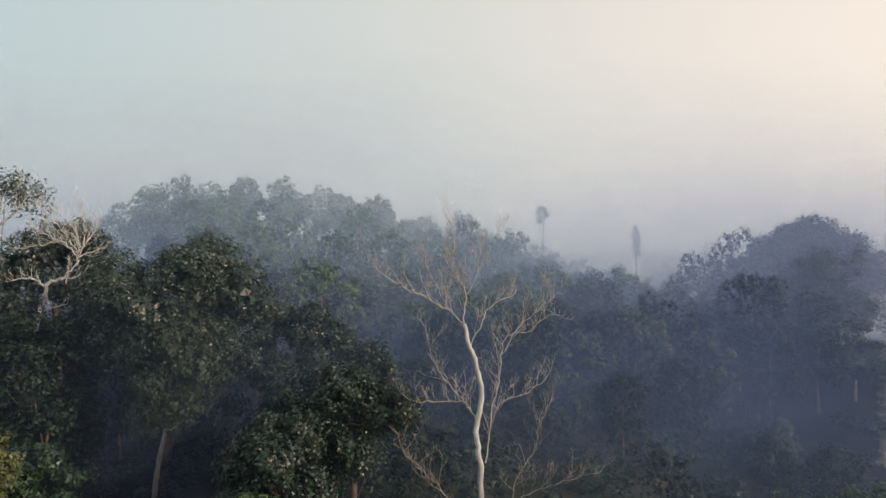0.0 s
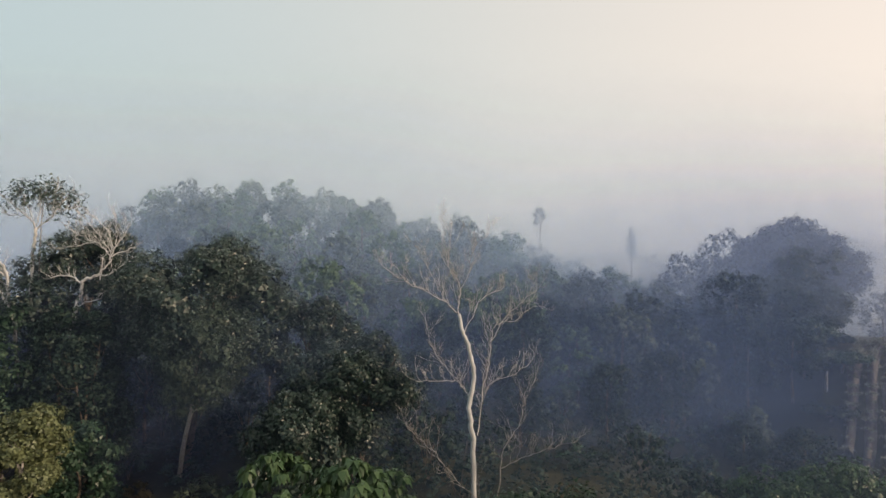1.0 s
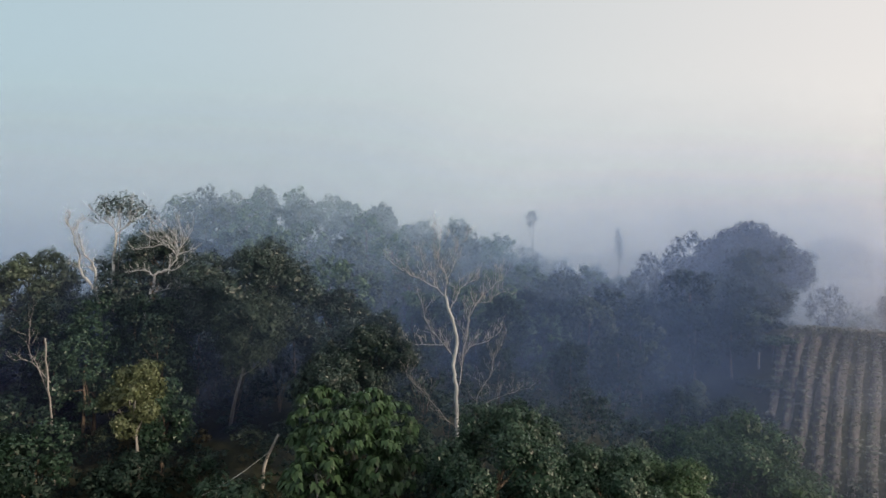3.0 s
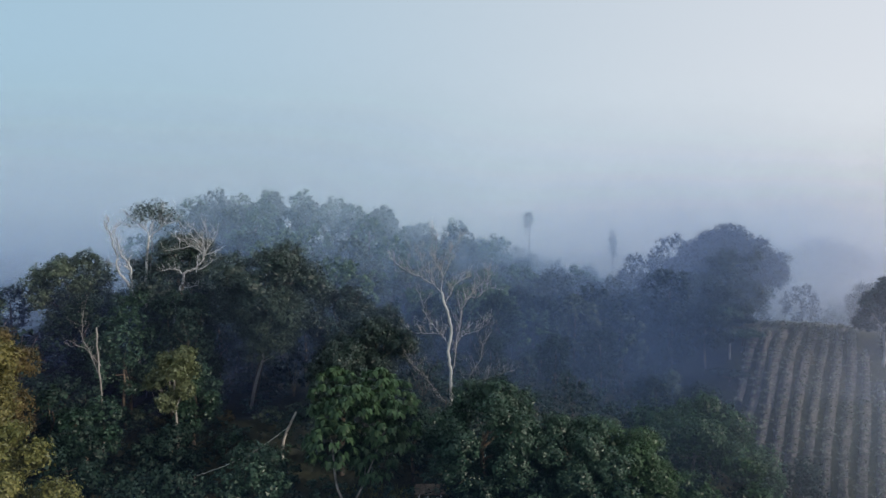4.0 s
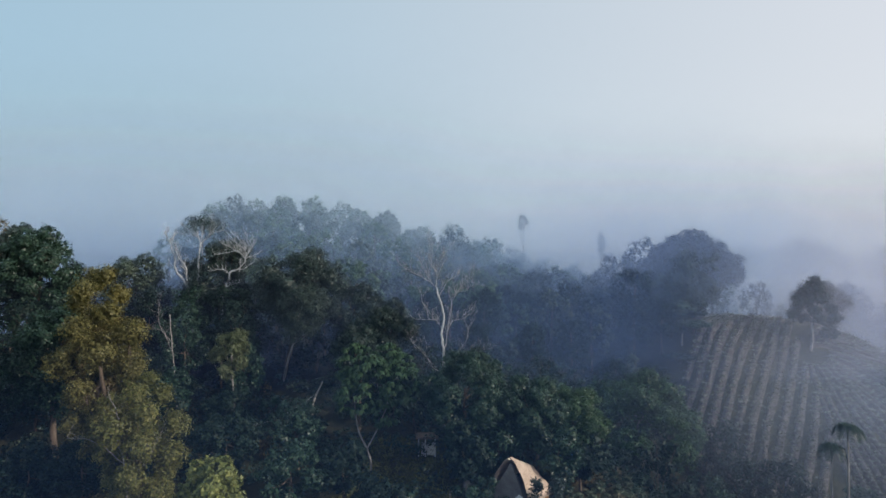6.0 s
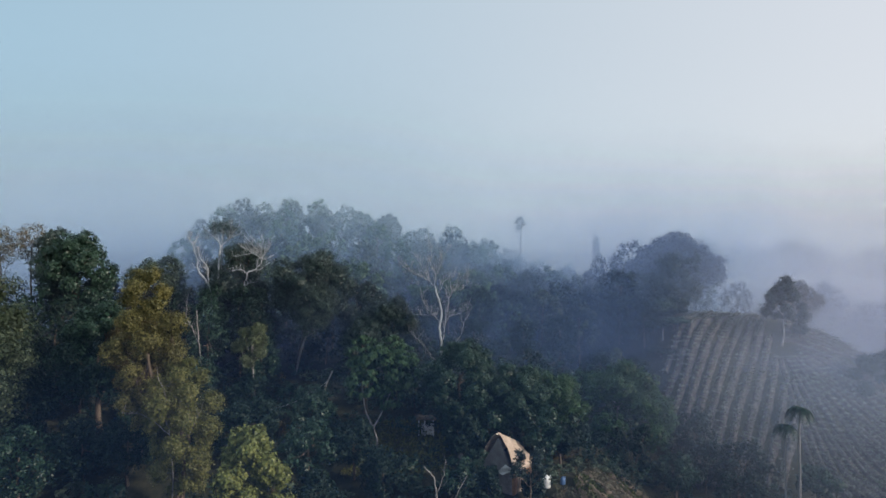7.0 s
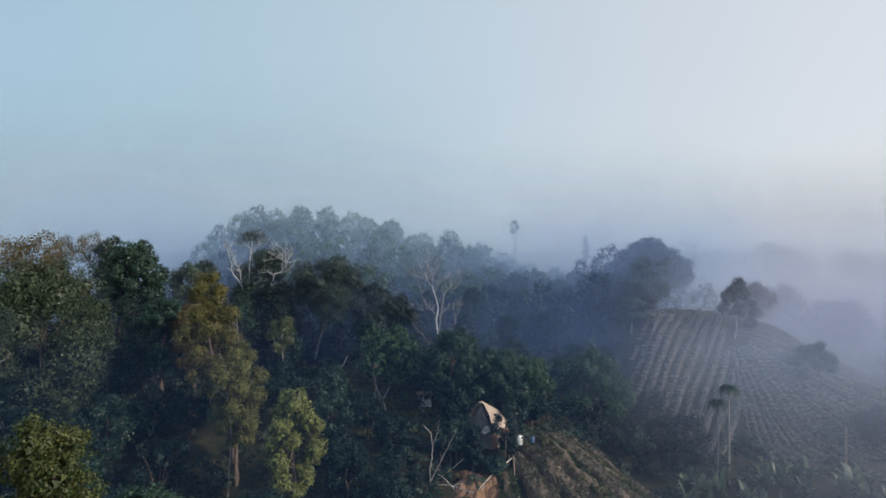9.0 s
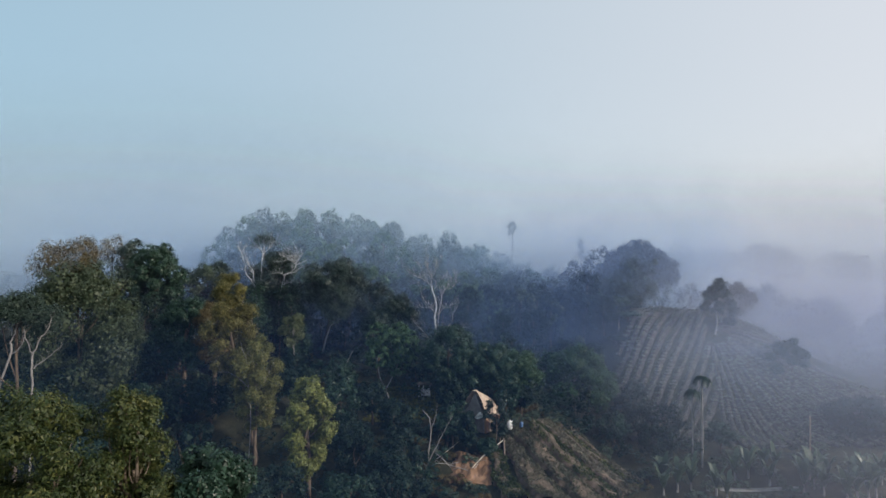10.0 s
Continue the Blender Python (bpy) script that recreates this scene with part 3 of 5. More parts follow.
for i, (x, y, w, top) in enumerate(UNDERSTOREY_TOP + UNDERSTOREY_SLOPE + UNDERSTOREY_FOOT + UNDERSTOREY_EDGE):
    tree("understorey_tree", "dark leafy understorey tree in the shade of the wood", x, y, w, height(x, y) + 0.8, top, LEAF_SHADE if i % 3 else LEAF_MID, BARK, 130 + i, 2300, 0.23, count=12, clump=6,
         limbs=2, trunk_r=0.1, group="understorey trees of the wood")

tree("sapling", "leafy sapling against the hut's gable", 3.9, 6.9, 1.5, 5.2, 7.2, LEAF_MID, BARK, 172, 600, 0.16, count=6, clump=5, trunk_r=0.05, limbs=3, core=0.05)
tree("sapling", "sparse glossy sapling in front of the hut", 7.35, 5.7, 2.7, 5.0, 7.7, LEAF_DARK, BARK, 171, 1100, 0.2, count=7, clump=5, trunk_r=0.05, limbs=3, core=0.02)

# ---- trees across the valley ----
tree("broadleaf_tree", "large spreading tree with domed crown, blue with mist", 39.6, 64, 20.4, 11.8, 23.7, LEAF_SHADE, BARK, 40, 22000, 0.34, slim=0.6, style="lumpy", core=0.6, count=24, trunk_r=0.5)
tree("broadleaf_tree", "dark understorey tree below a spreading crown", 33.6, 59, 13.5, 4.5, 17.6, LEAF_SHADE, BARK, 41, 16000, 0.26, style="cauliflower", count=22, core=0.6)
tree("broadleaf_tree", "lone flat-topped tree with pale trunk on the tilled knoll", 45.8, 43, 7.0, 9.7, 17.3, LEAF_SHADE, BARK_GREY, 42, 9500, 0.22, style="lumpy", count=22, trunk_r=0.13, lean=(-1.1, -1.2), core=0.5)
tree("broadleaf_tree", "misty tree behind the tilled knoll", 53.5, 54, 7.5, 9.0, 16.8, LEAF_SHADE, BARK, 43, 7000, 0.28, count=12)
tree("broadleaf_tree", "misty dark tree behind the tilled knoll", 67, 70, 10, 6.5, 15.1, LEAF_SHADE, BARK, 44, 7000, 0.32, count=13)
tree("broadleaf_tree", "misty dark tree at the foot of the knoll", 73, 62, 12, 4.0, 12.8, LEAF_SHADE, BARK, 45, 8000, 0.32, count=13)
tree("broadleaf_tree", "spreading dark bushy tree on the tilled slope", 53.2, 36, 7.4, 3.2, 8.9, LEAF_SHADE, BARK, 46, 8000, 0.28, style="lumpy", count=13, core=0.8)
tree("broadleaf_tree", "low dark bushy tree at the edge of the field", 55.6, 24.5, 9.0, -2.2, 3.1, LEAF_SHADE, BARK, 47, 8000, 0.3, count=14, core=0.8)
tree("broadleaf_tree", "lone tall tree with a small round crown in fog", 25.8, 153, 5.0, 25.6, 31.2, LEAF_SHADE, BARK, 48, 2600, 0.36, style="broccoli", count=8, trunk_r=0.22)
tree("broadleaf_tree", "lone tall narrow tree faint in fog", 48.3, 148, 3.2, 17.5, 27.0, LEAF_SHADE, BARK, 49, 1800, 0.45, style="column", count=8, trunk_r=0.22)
tree("broadleaf_tree", "thin young tree at the field's edge", 22.6, 40.5, 4.4, 3.5, 8.6, LEAF_GREY, BARK_PALE, 50, 5000, 0.2, count=8)


# ---- big-leaved tree: rosettes of hanging broad leaves ----
def broad_leaf_tree():
    x, y = -3.5, 14.5
    rng = np.random.default_rng(61)
    g = height(x, y) - 0.1
    root = thing("broad_leaved_tree", x, y, g, "bright green tree with rosettes of large drooping leaves", "tree")
    foot = np.array([-0.3, -1.4, 0])
    fork = np.array([-0.5, -1.3, 1.9])
    for n, line in enumerate(([foot, (-0.2, -1.4, 0.9), fork], [fork, (-1.2, -0.9, 3.2), (-1.6, 0, 5.2)], [fork, (0.2, -0.8, 3.2), (1.2, 0, 5.6)], [(0.2, -0.8, 3.2), (0.2, 0.6, 4.6), (-0.2, 0.8, 6.8)])):
        b = Build()
        tube(b, smooth_line(line, 6), 0.10 - 0.02 * n, 0.06 - 0.012 * n, 7, 0.06, rng)
        part("trunk" if n == 0 else "limb", b, BARK_GREY, root)
    b = Build()
    lobes = lobes_for(6.6, 7.6 - g, 14.1 - g, rng, 12, "dome")
    for c, r in lobes:
        for _ in range(36):
            u = unit(rng.normal(size=3) + (0, -0.1, 0.45))
            p = c + u * r * rng.uniform(0.75, 1.05)
            k = 13
            a = np.arange(k) * 2.4
            out = np.stack([np.cos(a), np.sin(a), rng.uniform(-0.9, 0.1, k)], 1)
            nor = unit(out * 0.35 + (0, 0, 0.9) + u * 0.5)
            t = unit(out)
            ln = 0.36 * rng.uniform(0.7, 1.2, (k, 1))
            side = unit(np.cross(nor, t)) * ln * 0.30
            s, m_, e = p + t * 0.04, p + t * ln * 0.55 + (0, 0, 0.05), p + t * ln + np.array([0, 0, -0.16])
            v = np.stack([np.broadcast_to(s, (k, 3)), m_ + side, e, m_ - side], 1).reshape(-1, 3)
            b.add(v, np.arange(4 * k).reshape(k, 4))
    part("crown", b, LEAF_FRESH, root)


broad_leaf_tree()


# ---- bare trees ----
def twigs(b, line, r, rng, level, every=1):
    """Side shoots along a limb, rising and branching again down to thin twigs."""
    n = len(line)
    size = np.linalg.norm(np.diff(line, axis=0), axis=1).sum()
    for i in range(2, n, every):
        t = unit(line[min(i + 1, n - 1)] - line[i - 1])
        side = unit(rng.normal(size=3) * (1, 1.0, 0.6))
        d = unit(t * 0.8 + side * 0.8 + (0, 0, 0.45))
        ln = min(max(size * rng.uniform(0.14, 0.34), 0.22), 1.0)
        p = [line[i]]
        for _ in range(4):
            d = unit(d + rng.normal(size=3) * 0.30 + (0, 0, 0.16))
            p.append(p[-1] + d * ln / 4)
        tube(b, np.array(p), r, r * 0.4, 3)
        p = np.array(p)
        if level > 0:
            twigs(b, p, r * 0.72, rng, level - 1, 1)


def bare_tree(name, label, x, y, stems, seed, bark, r0, level=1, slim=1.0, twig=0.0095, limb_bark=None):
    """stems: (name, radius at foot, radius at end, depth, points as (x, z) in the world's metres)."""
    rng = np.random.default_rng(seed)
    g = height(x, y) - 0.15
    root = thing(name, x, y, g, label, "tree")
    for kind, ra, rb, deep, pts in stems:
        k = len(pts)
        ra, rb = (ra * slim, rb * slim) if kind == "limb" else (ra, rb)
        line = smooth_line([(px - x, deep * (i / (k - 1)) ** 1.0 if kind == "limb" else 0.05 * math.sin(i * 2), pz - g) for i, (px, pz) in enumerate(pts)], 5)
        line[1:-1] += rng.normal(size=(len(line) - 2, 3)) * 0.03
        b = Build()
        tube(b, line, ra * r0, max(rb * r0, 0.008), 8 if kind == "trunk" else 6, 0.05, rng)
        skin = limb_bark if kind == "limb" and limb_bark else bark
        stem = part(kind, b, skin, root)
        if kind == "limb":
            b = Build()
            twigs(b, line, twig, rng, level)
            part("twig", b, skin, stem)
    return root


bare_tree("bare_tree", "leafless pale grey tree with a crooked trunk and fine twigs", 1.35, 21, [
    ("trunk", 1.0, 0.62, 0, [(1.37, 5.6), (1.37, 11.17), (1.28, 12.61), (1.17, 13.5), (1.4, 14.74), (1.22, 15.75), (0.95, 16.53), (0.76, 17.32)]),
    ("limb", 0.5, 0.12, 0.5, [(0.76, 17.32), (0.81, 18.33), (0.68, 18.78), (0.36, 19.23), (0.39, 20.01), (0.48, 21.13)]),
    ("limb", 0.42, 0.10, -1.0, [(0.7, 17.37), (0.14, 17.88), (-0.65, 18.38), (-1.32, 18.72), (-2.05, 19.17)]),
    ("limb", 0.25, 0.09, 0.8, [(0.14, 17.88), (-0.03, 18.33), (-0.53, 19.23), (-0.93, 20.12)]),
    ("limb", 0.35, 0.10, -0.8, [(0.81, 18.33), (1.21, 19.11), (1.26, 19.9), (1.93, 20.57)]),
    ("limb", 0.35, 0.10, 1.2, [(0.98, 16.53), (1.49, 17.54), (1.93, 17.99), (2.72, 18.33)]),
    ("limb", 0.52, 0.10, -0.6, [(1.51, 12.4), (1.73, 13.95), (1.91, 15.3), (2.16, 16.42), (2.72, 17.32), (3.39, 17.99), (3.84, 18.33)]),
    ("limb", 0.25, 0.08, 1.0, [(2.05, 16.2), (2.27, 16.8), (3.1, 17.0), (3.95, 17.54)]),
    ("limb", 0.28, 0.09, -1.0, [(1.17, 13.95), (0.81, 14.62), (0.14, 14.74), (-0.98, 14.85)]),
    ("limb", 0.26, 0.08, 0.9, [(1.04, 14.18), (0.36, 14.96), (-0.31, 15.75), (-0.65, 17.09)]),
    ("limb", 0.26, 0.08, 0.9, [(1.71, 13.95), (2.16, 14.51), (3.17, 14.74), (3.84, 15.3)]),
], 71, BARK_WHITE, 0.118, 2, 0.36, 0.0085, BARK_PALE)
bare_tree("bare_tree", "thin leafless sapling with many twigs", 2.3, 20.4, [
    ("trunk", 1.0, 0.7, 0, [(2.2, 5.6), (2.3, 9.5), (2.38, 11.26)]),
    ("limb", 0.7, 0.2, 0.5, [(2.38, 11.26), (2.61, 12.16), (3.22, 13.05), (3.39, 13.95), (3.84, 14.74)]),
    ("limb", 0.7, 0.2, -0.6, [(2.38, 11.26), (3.39, 11.82), (4.07, 12.16), (5.19, 12.49)]),
    ("limb", 0.6, 0.2, -0.4, [(2.2, 9.5), (0.9, 10.6), (-0.2, 11.93), (-0.76, 12.49), (-1.32, 13.17)]),
], 72, BARK_GREY, 0.030, 2, 0.8)
bare_tree("bare_tree", "bleached dead tree with twisted bare limbs", -23.6, 29, [
    ("trunk", 1.0, 0.7, 0, [(-22.8, 10), (-22.9, 13), (-23.13, 16.09), (-23.46, 16.94), (-23.85, 17.66), (-24.24, 18.05)]),
    ("limb", 1.0, 0.35, 0.1, [(-24.24, 18.05), (-24.64, 18.83), (-24.57, 19.49), (-24.9, 20.53), (-25.09, 21.19), (-25.68, 22.17)]),
    ("limb", 1.0, 0.35, -0.3, [(-23.4, 16.9), (-23.46, 18.31), (-23.72, 19.22), (-24.18, 19.68), (-24.24, 20.14), (-24.5, 21.12)]),
    ("limb", 0.4, 0.2, 0.4, [(-25.09, 21.19), (-24.83, 21.71), (-24.31, 22.23)]),
    ("limb", 0.4, 0.2, -0.4, [(-25.35, 21.64), (-25.22, 22.1), (-24.96, 22.49)]),
    ("limb", 0.8, 0.5, -0.2, [(-23.48, 18.35), (-23.7, 18.7), (-23.92, 18.83)]),
], 73, BARK_WHITE, 0.12, 1, 0.72, 0.015)
bare_tree("bare_tree", "bleached crooked tree with a dense spray of bare twigs", -18.6, 28.5, [
    ("trunk", 1.0, 0.8, 0, [(-19.9, 10), (-19.86, 15.36), (-19.6, 16.14), (-19.47, 16.78), (-19.21, 17.81), (-19.09, 18.26), (-18.31, 18.59)]),
    ("limb", 0.8, 0.3, 0.3, [(-18.31, 18.59), (-17.67, 18.65), (-17.02, 19.23), (-16.44, 19.36)]),
    ("limb", 0.6, 0.3, 0.2, [(-18.18, 18.33), (-18.12, 18.97), (-18.12, 19.56)]),
    ("limb", 0.8, 0.25, 0.2, [(-18.31, 18.59), (-17.67, 19.23), (-17.67, 19.68), (-17.41, 20.14), (-17.02, 20.65), (-16.63, 21.3)]),
    ("limb", 0.6, 0.25, 0.4, [(-17.67, 19.56), (-17.15, 19.81), (-16.44, 20.07)]),
    ("limb", 0.6, 0.25, -0.3, [(-17.67, 19.68), (-18.31, 20.33), (-19.21, 20.2), (-20.12, 20.01)]),
    ("limb", 0.5, 0.2, 0.4, [(-17.54, 19.94), (-17.92, 20.65), (-18.7, 20.91), (-19.6, 20.72)]),
    ("limb", 0.5, 0.2, -0.5, [(-17.47, 20.07), (-17.67, 20.91), (-18.18, 21.56), (-18.57, 21.94)]),
    ("limb", 0.5, 0.2, 0.5, [(-17.34, 20.2), (-17.41, 20.91), (-17.54, 21.56), (-17.92, 22.26)]),
    ("limb", 0.4, 0.2, -0.4, [(-18.18, 20.33), (-18.96, 20.65), (-19.73, 21.17)]),
    ("limb", 0.7, 0.4, -0.2, [(-19.47, 16.78), (-18.89, 17.14), (-17.99, 17.36)]),
    ("limb", 0.8, 0.4, -0.3, [(-19.15, 18.1), (-19.5, 18.5), (-20.0, 18.62), (-20.63, 18.5)]),
    ("limb", 0.4, 0.2, 0.3, [(-17.6, 19.8), (-18.1, 20.1), (-18.9, 20.45), (-19.5, 21.5)]),
    ("limb", 0.4, 0.2, -0.2, [(-17.6, 19.9), (-18.0, 20.5), (-18.5, 21.2), (-19.2, 21.9)]),
], 74, BARK_WHITE, 0.10, 1, 0.56, 0.013)
bare_tree("bare_tree", "bleached forked tree with thin upright limbs", -22.3, 29.6, [
    ("trunk", 1.0, 0.75, 0, [(-22.7, 11), (-22.64, 16.03), (-22.57, 17.89), (-22.54, 19.48), (-22.46, 20.54), (-22.3, 21.14)]),
    ("limb", 0.8, 0.25, -0.4, [(-22.3, 21.14), (-22.57, 21.67), (-23.1, 22.14), (-24.03, 22.93)]),
    ("limb", 0.8, 0.25, 0.3, [(-22.3, 21.14), (-21.77, 21.6), (-21.37, 22.14), (-20.45, 23.33)]),
    ("limb", 0.5, 0.2, 0.5, [(-22.3, 21.34), (-22.28, 22.0), (-22.3, 22.67), (-22.04, 23.46)]),
    ("limb", 0.4, 0.2, -0.5, [(-22.7, 21.8), (-23.37, 21.87), (-24.16, 22.0)]),
    ("limb", 0.4, 0.2, 0.4, [(-21.57, 21.87), (-20.98, 22.14), (-20.18, 22.4)]),
    ("limb", 0.4, 0.2, -0.3, [(-22.57, 21.74), (-22.7, 22.4), (-23.1, 23.33)]),
    ("limb", 0.4, 0.2, 0.2, [(-21.44, 22.07), (-21.37, 22.8), (-21.24, 23.6)]),
], 79, BARK_WHITE, 0.105, 1, 0.6, 0.013)
bare_tree("bare_tree", "pale snag with a broken top and thin side limbs", -20.8, 20, [
    ("trunk", 1.0, 0.6, 0, [(-20.4, 7), (-20.5, 10), (-20.7, 12.4), (-20.9, 15.2)]),
    ("limb", 0.5, 0.2, 0.3, [(-20.6, 11.8), (-21.2, 13.2), (-21.9, 14.6), (-21.9, 16.2)]),
    ("limb", 0.4, 0.15, -0.3, [(-20.6, 12.8), (-21.6, 13.9), (-22.4, 14.1)]),
], 75, BARK_GREY, 0.065, 1)
for tx, ty, tz, sd in ((-43.6, 31, 23.9, 85), (-47.5, 31.5, 23.4, 86), (-36.4, 7, 23.0, 87), (-33.2, 6.6, 23.3, 88)):
    tree("broadleaf_tree", "thin-topped tree with sparse brownish leaves", tx, ty, 4.2, tz - 5, tz, LEAF_DRY, BARK, sd, 1900, 0.2, count=10, trunk_r=0.09, core=0.0, spread=0.8, limbs=8)
bare_tree("bare_tree", "thin pale sapling forking beside the hut", 1.0, 4, [
    ("trunk", 1.0, 0.5, 0, [(0.8, 1.3), (0.95, 3.4), (1.1, 5.1), (0.9, 6.2), (0.3, 6.9)]),
    ("limb", 0.7, 0.2, 0.4, [(0.85, 2.0), (1.6, 3.4), (2.2, 4.6), (3.1, 6.2)]),
    ("limb", 0.5, 0.2, -0.4, [(1.05, 5.0), (1.5, 6.2), (1.7, 7.4)]),
    ("limb", 0.5, 0.2, -0.4, [(0.8, 1.6), (0.0, 2.4), (-0.8, 3.0)]),
], 76, BARK_GREY, 0.075, 0)
bare_tree("bare_tree", "bleached crooked stem below feathery foliage", -31.2, -6.4, [
    ("trunk", 1.0, 0.8, 0, [(-32.0, 2), (-31.6, 8), (-30.99, 11.92), (-30.25, 13.88), (-30.38, 14.73)]),
    ("limb", 0.7, 0.3, 0.3, [(-30.38, 14.73), (-30.0, 15.6), (-30.01, 16.45), (-30.38, 17.67)]),
    ("limb", 0.5, 0.3, -0.3, [(-30.25, 13.88), (-29.7, 14.2), (-29.28, 14.74), (-29.0, 15.6)]),
], 77, BARK_GREY, 0.085, 0)
bare_tree("bare_tree", "bleached forking stem below feathery foliage", -28.7, -6.4, [
    ("trunk", 1.0, 0.8, 0, [(-28.9, 2), (-28.8, 8), (-28.71, 12.29), (-28.66, 13.76)]),
    ("limb", 0.7, 0.3, 0.3, [(-28.66, 13.76), (-28.17, 14.98), (-27.7, 15.6), (-27.44, 16.45)]),
    ("limb", 0.6, 0.3, -0.3, [(-28.66, 13.76), (-28.9, 14.6), (-29.15, 15.47), (-28.9, 16.4)]),
    ("limb", 0.5, 0.2, 0.4, [(-28.6, 12.8), (-28.42, 13.03), (-27.44, 13.76), (-26.71, 14.5)]),
], 80, BARK_GREY, 0.085, 0)
bare_tree("bare_tree", "pale crooked bare branch among golden leaves", -16.0, 3.2, [
    ("trunk", 1.0, 0.6, 0, [(-15.6, 1.2), (-15.4, 6), (-15.6, 9.6)]),
    ("limb", 0.7, 0.2, -0.6, [(-15.6, 9.6), (-16.0, 10.6), (-15.6, 11.6), (-16.0, 12.8)]),
    ("limb", 0.6, 0.2, -0.6, [(-15.6, 9.2), (-16.8, 10.4), (-18.2, 10.7)]),
    ("limb", 0.6, 0.2, -0.5, [(-15.5, 8.2), (-14.2, 9.4), (-13.4, 10.8)]),
], 78, BARK_GREY, 0.05, 0)


# ---- palms ----
def palm(name, label, x, y, top, seed, fronds=10, reach=1.7, r=0.10, droop=1.0):
    rng = np.random.default_rng(seed)
    g = height(x, y) - 0.1
    root = thing(name, x, y, g, label, "palm")
    h = top - g - 0.5
    b = Build()
    line = smooth_line([(0, 0, 0), (0.06, 0.05, h * 0.4), (-0.04, 0, h * 0.8), (0, 0, h)], 6)
    tube(b, line, r * 1.2, r * 0.75, 8, 0.03, rng)
    part("trunk", b, BARK_GREY, root)
    for i in range(fronds):
        a = i * 2.4 + rng.uniform(-0.2, 0.2)
        lift = rng.uniform(0.1, 0.9)
        out = np.array([math.cos(a), math.sin(a), 0])
        s = np.linspace(0, 1, 13)[:, None]
        p = np.array([0, 0, h]) + out * reach * (s * (1 - 0.15 * s)) + np.array([0, 0, 1]) * reach * (lift * s - (0.45 + 0.55 * lift) * droop * s * s)
        b = Build()
        tube(b, p, 0.025, 0.008, 4)
        frond = part("frond", b, LEAF_MID, root)
        b = Build()
        side = np.array([-out[1], out[0], 0])
        q = np.repeat(p[1:], 2, 0)
        for sgn in (-1, 1):
            k = len(q)
            ln = reach * 0.34 * np.sin(np.linspace(0.5, 2.9, k))[:, None] * rng.uniform(0.8, 1.15, (k, 1))
            tip = q + (side * sgn * 0.85 + out * 0.45) * ln + np.array([0, 0, -0.45]) * ln
            w = unit(np.gradient(p, axis=0))[1:].repeat(2, 0) * 0.05
            mid = (q + tip) / 2 + (0, 0, 0.04)
            b.add(np.stack([q, mid - w, tip, mid + w], 1).reshape(-1, 3), np.arange(4 * k).reshape(k, 4))
        part("blade", b, LEAF_MID, frond)
    return root


palm("areca_palm", "tall thin areca palm with a small tuft of fronds", 31.5, 16.0, 7.9, 81, 16, 1.25, 0.09, droop=1.7)
palm("areca_palm", "slender areca palm beside a taller one", 30.6, 16.5, 6.3, 82, 15, 1.15, 0.07, 1.8)
palm("areca_palm", "small slender palm with feathery fronds in the valley", 9.3, 41, 10.2, 83, 9, 1.5, 0.09, 1.1)


def banana(x, y, size, seed, label="banana plant with upright torn pale leaves"):
    rng = np.random.default_rng(seed)
    g = height(x, y) - 0.08
    root = thing("banana_plant", x, y, g, label, "banana plant", "banana plants in the valley")
    b = Build()
    tube(b, smooth_line([(0, 0, 0), (0.03, 0, size * 0.16), (0, 0, size * 0.3)], 4), 0.13, 0.08, 7)
    part("stem", b, BARK_GREY, root)
    for i in range(13):
        a = i * 2.4 + rng.uniform(-0.3, 0.3)
        out = np.array([math.cos(a), math.sin(a), 0])
        up = rng.uniform(1.5, 2.6)
        ln = size * rng.uniform(0.6, 0.95)
        s = np.linspace(0, 1, 10)[:, None]
        p = np.array([0, 0, size * 0.27]) + out * ln * 0.42 * s + np.array([0, 0, 1]) * ln * (up * 0.62 * s - 0.55 * s ** 2.8)
        side = np.array([-out[1], out[0], 0])
        w = size * 0.085 * np.sin(np.linspace(0.25, 3.0, 10))[:, None] * rng.uniform(0.8, 1.2, (10, 1))
        v = np.concatenate([p - side * w + (0, 0, 0.04), p, p + side * w + (0, 0, 0.04)])
        f = [(k * 10 + j, k * 10 + j + 1, (k + 1) * 10 + j + 1, (k + 1) * 10 + j) for k in (0, 1) for j in range(9)]
        part("leaf", Build().add(v, f), LEAF_BANANA, root)


rng0 = random.Random(5)
for i, (bx, by, bs) in enumerate([(25.3, 12.6, 3.6), (26.3, 11.1, 3.9), (27.9, 11.6, 3.4), (24.6, 10.4, 3.0), (30.1, 10.7, 3.2), (30.7, 9.7, 3.0), (33.7, 14.2, 3.2), (35.3, 14.5, 3.6), (37.4, 15.3, 3.6), (39.0, 15.9, 3.0),
                                  (38.9, 10.5, 3.8), (40.5, 11.4, 4.4), (42.3, 12.4, 3.6), (40.6, 10.0, 3.6), (42.0, 8.6, 4.0), (43.4, 9.2, 4.2), (44.7, 9.5, 4.4), (46.0, 10.2, 4.0), (48.4, 12.7, 3.6), (36.6, 12.6, 2.8), (-6.9, -3.4, 3.2), (41.4, 13.6, 3.4), (45.4, 12.4, 3.6)]):
    banana(bx, by - 1.2, bs * 0.9, 90 + i)


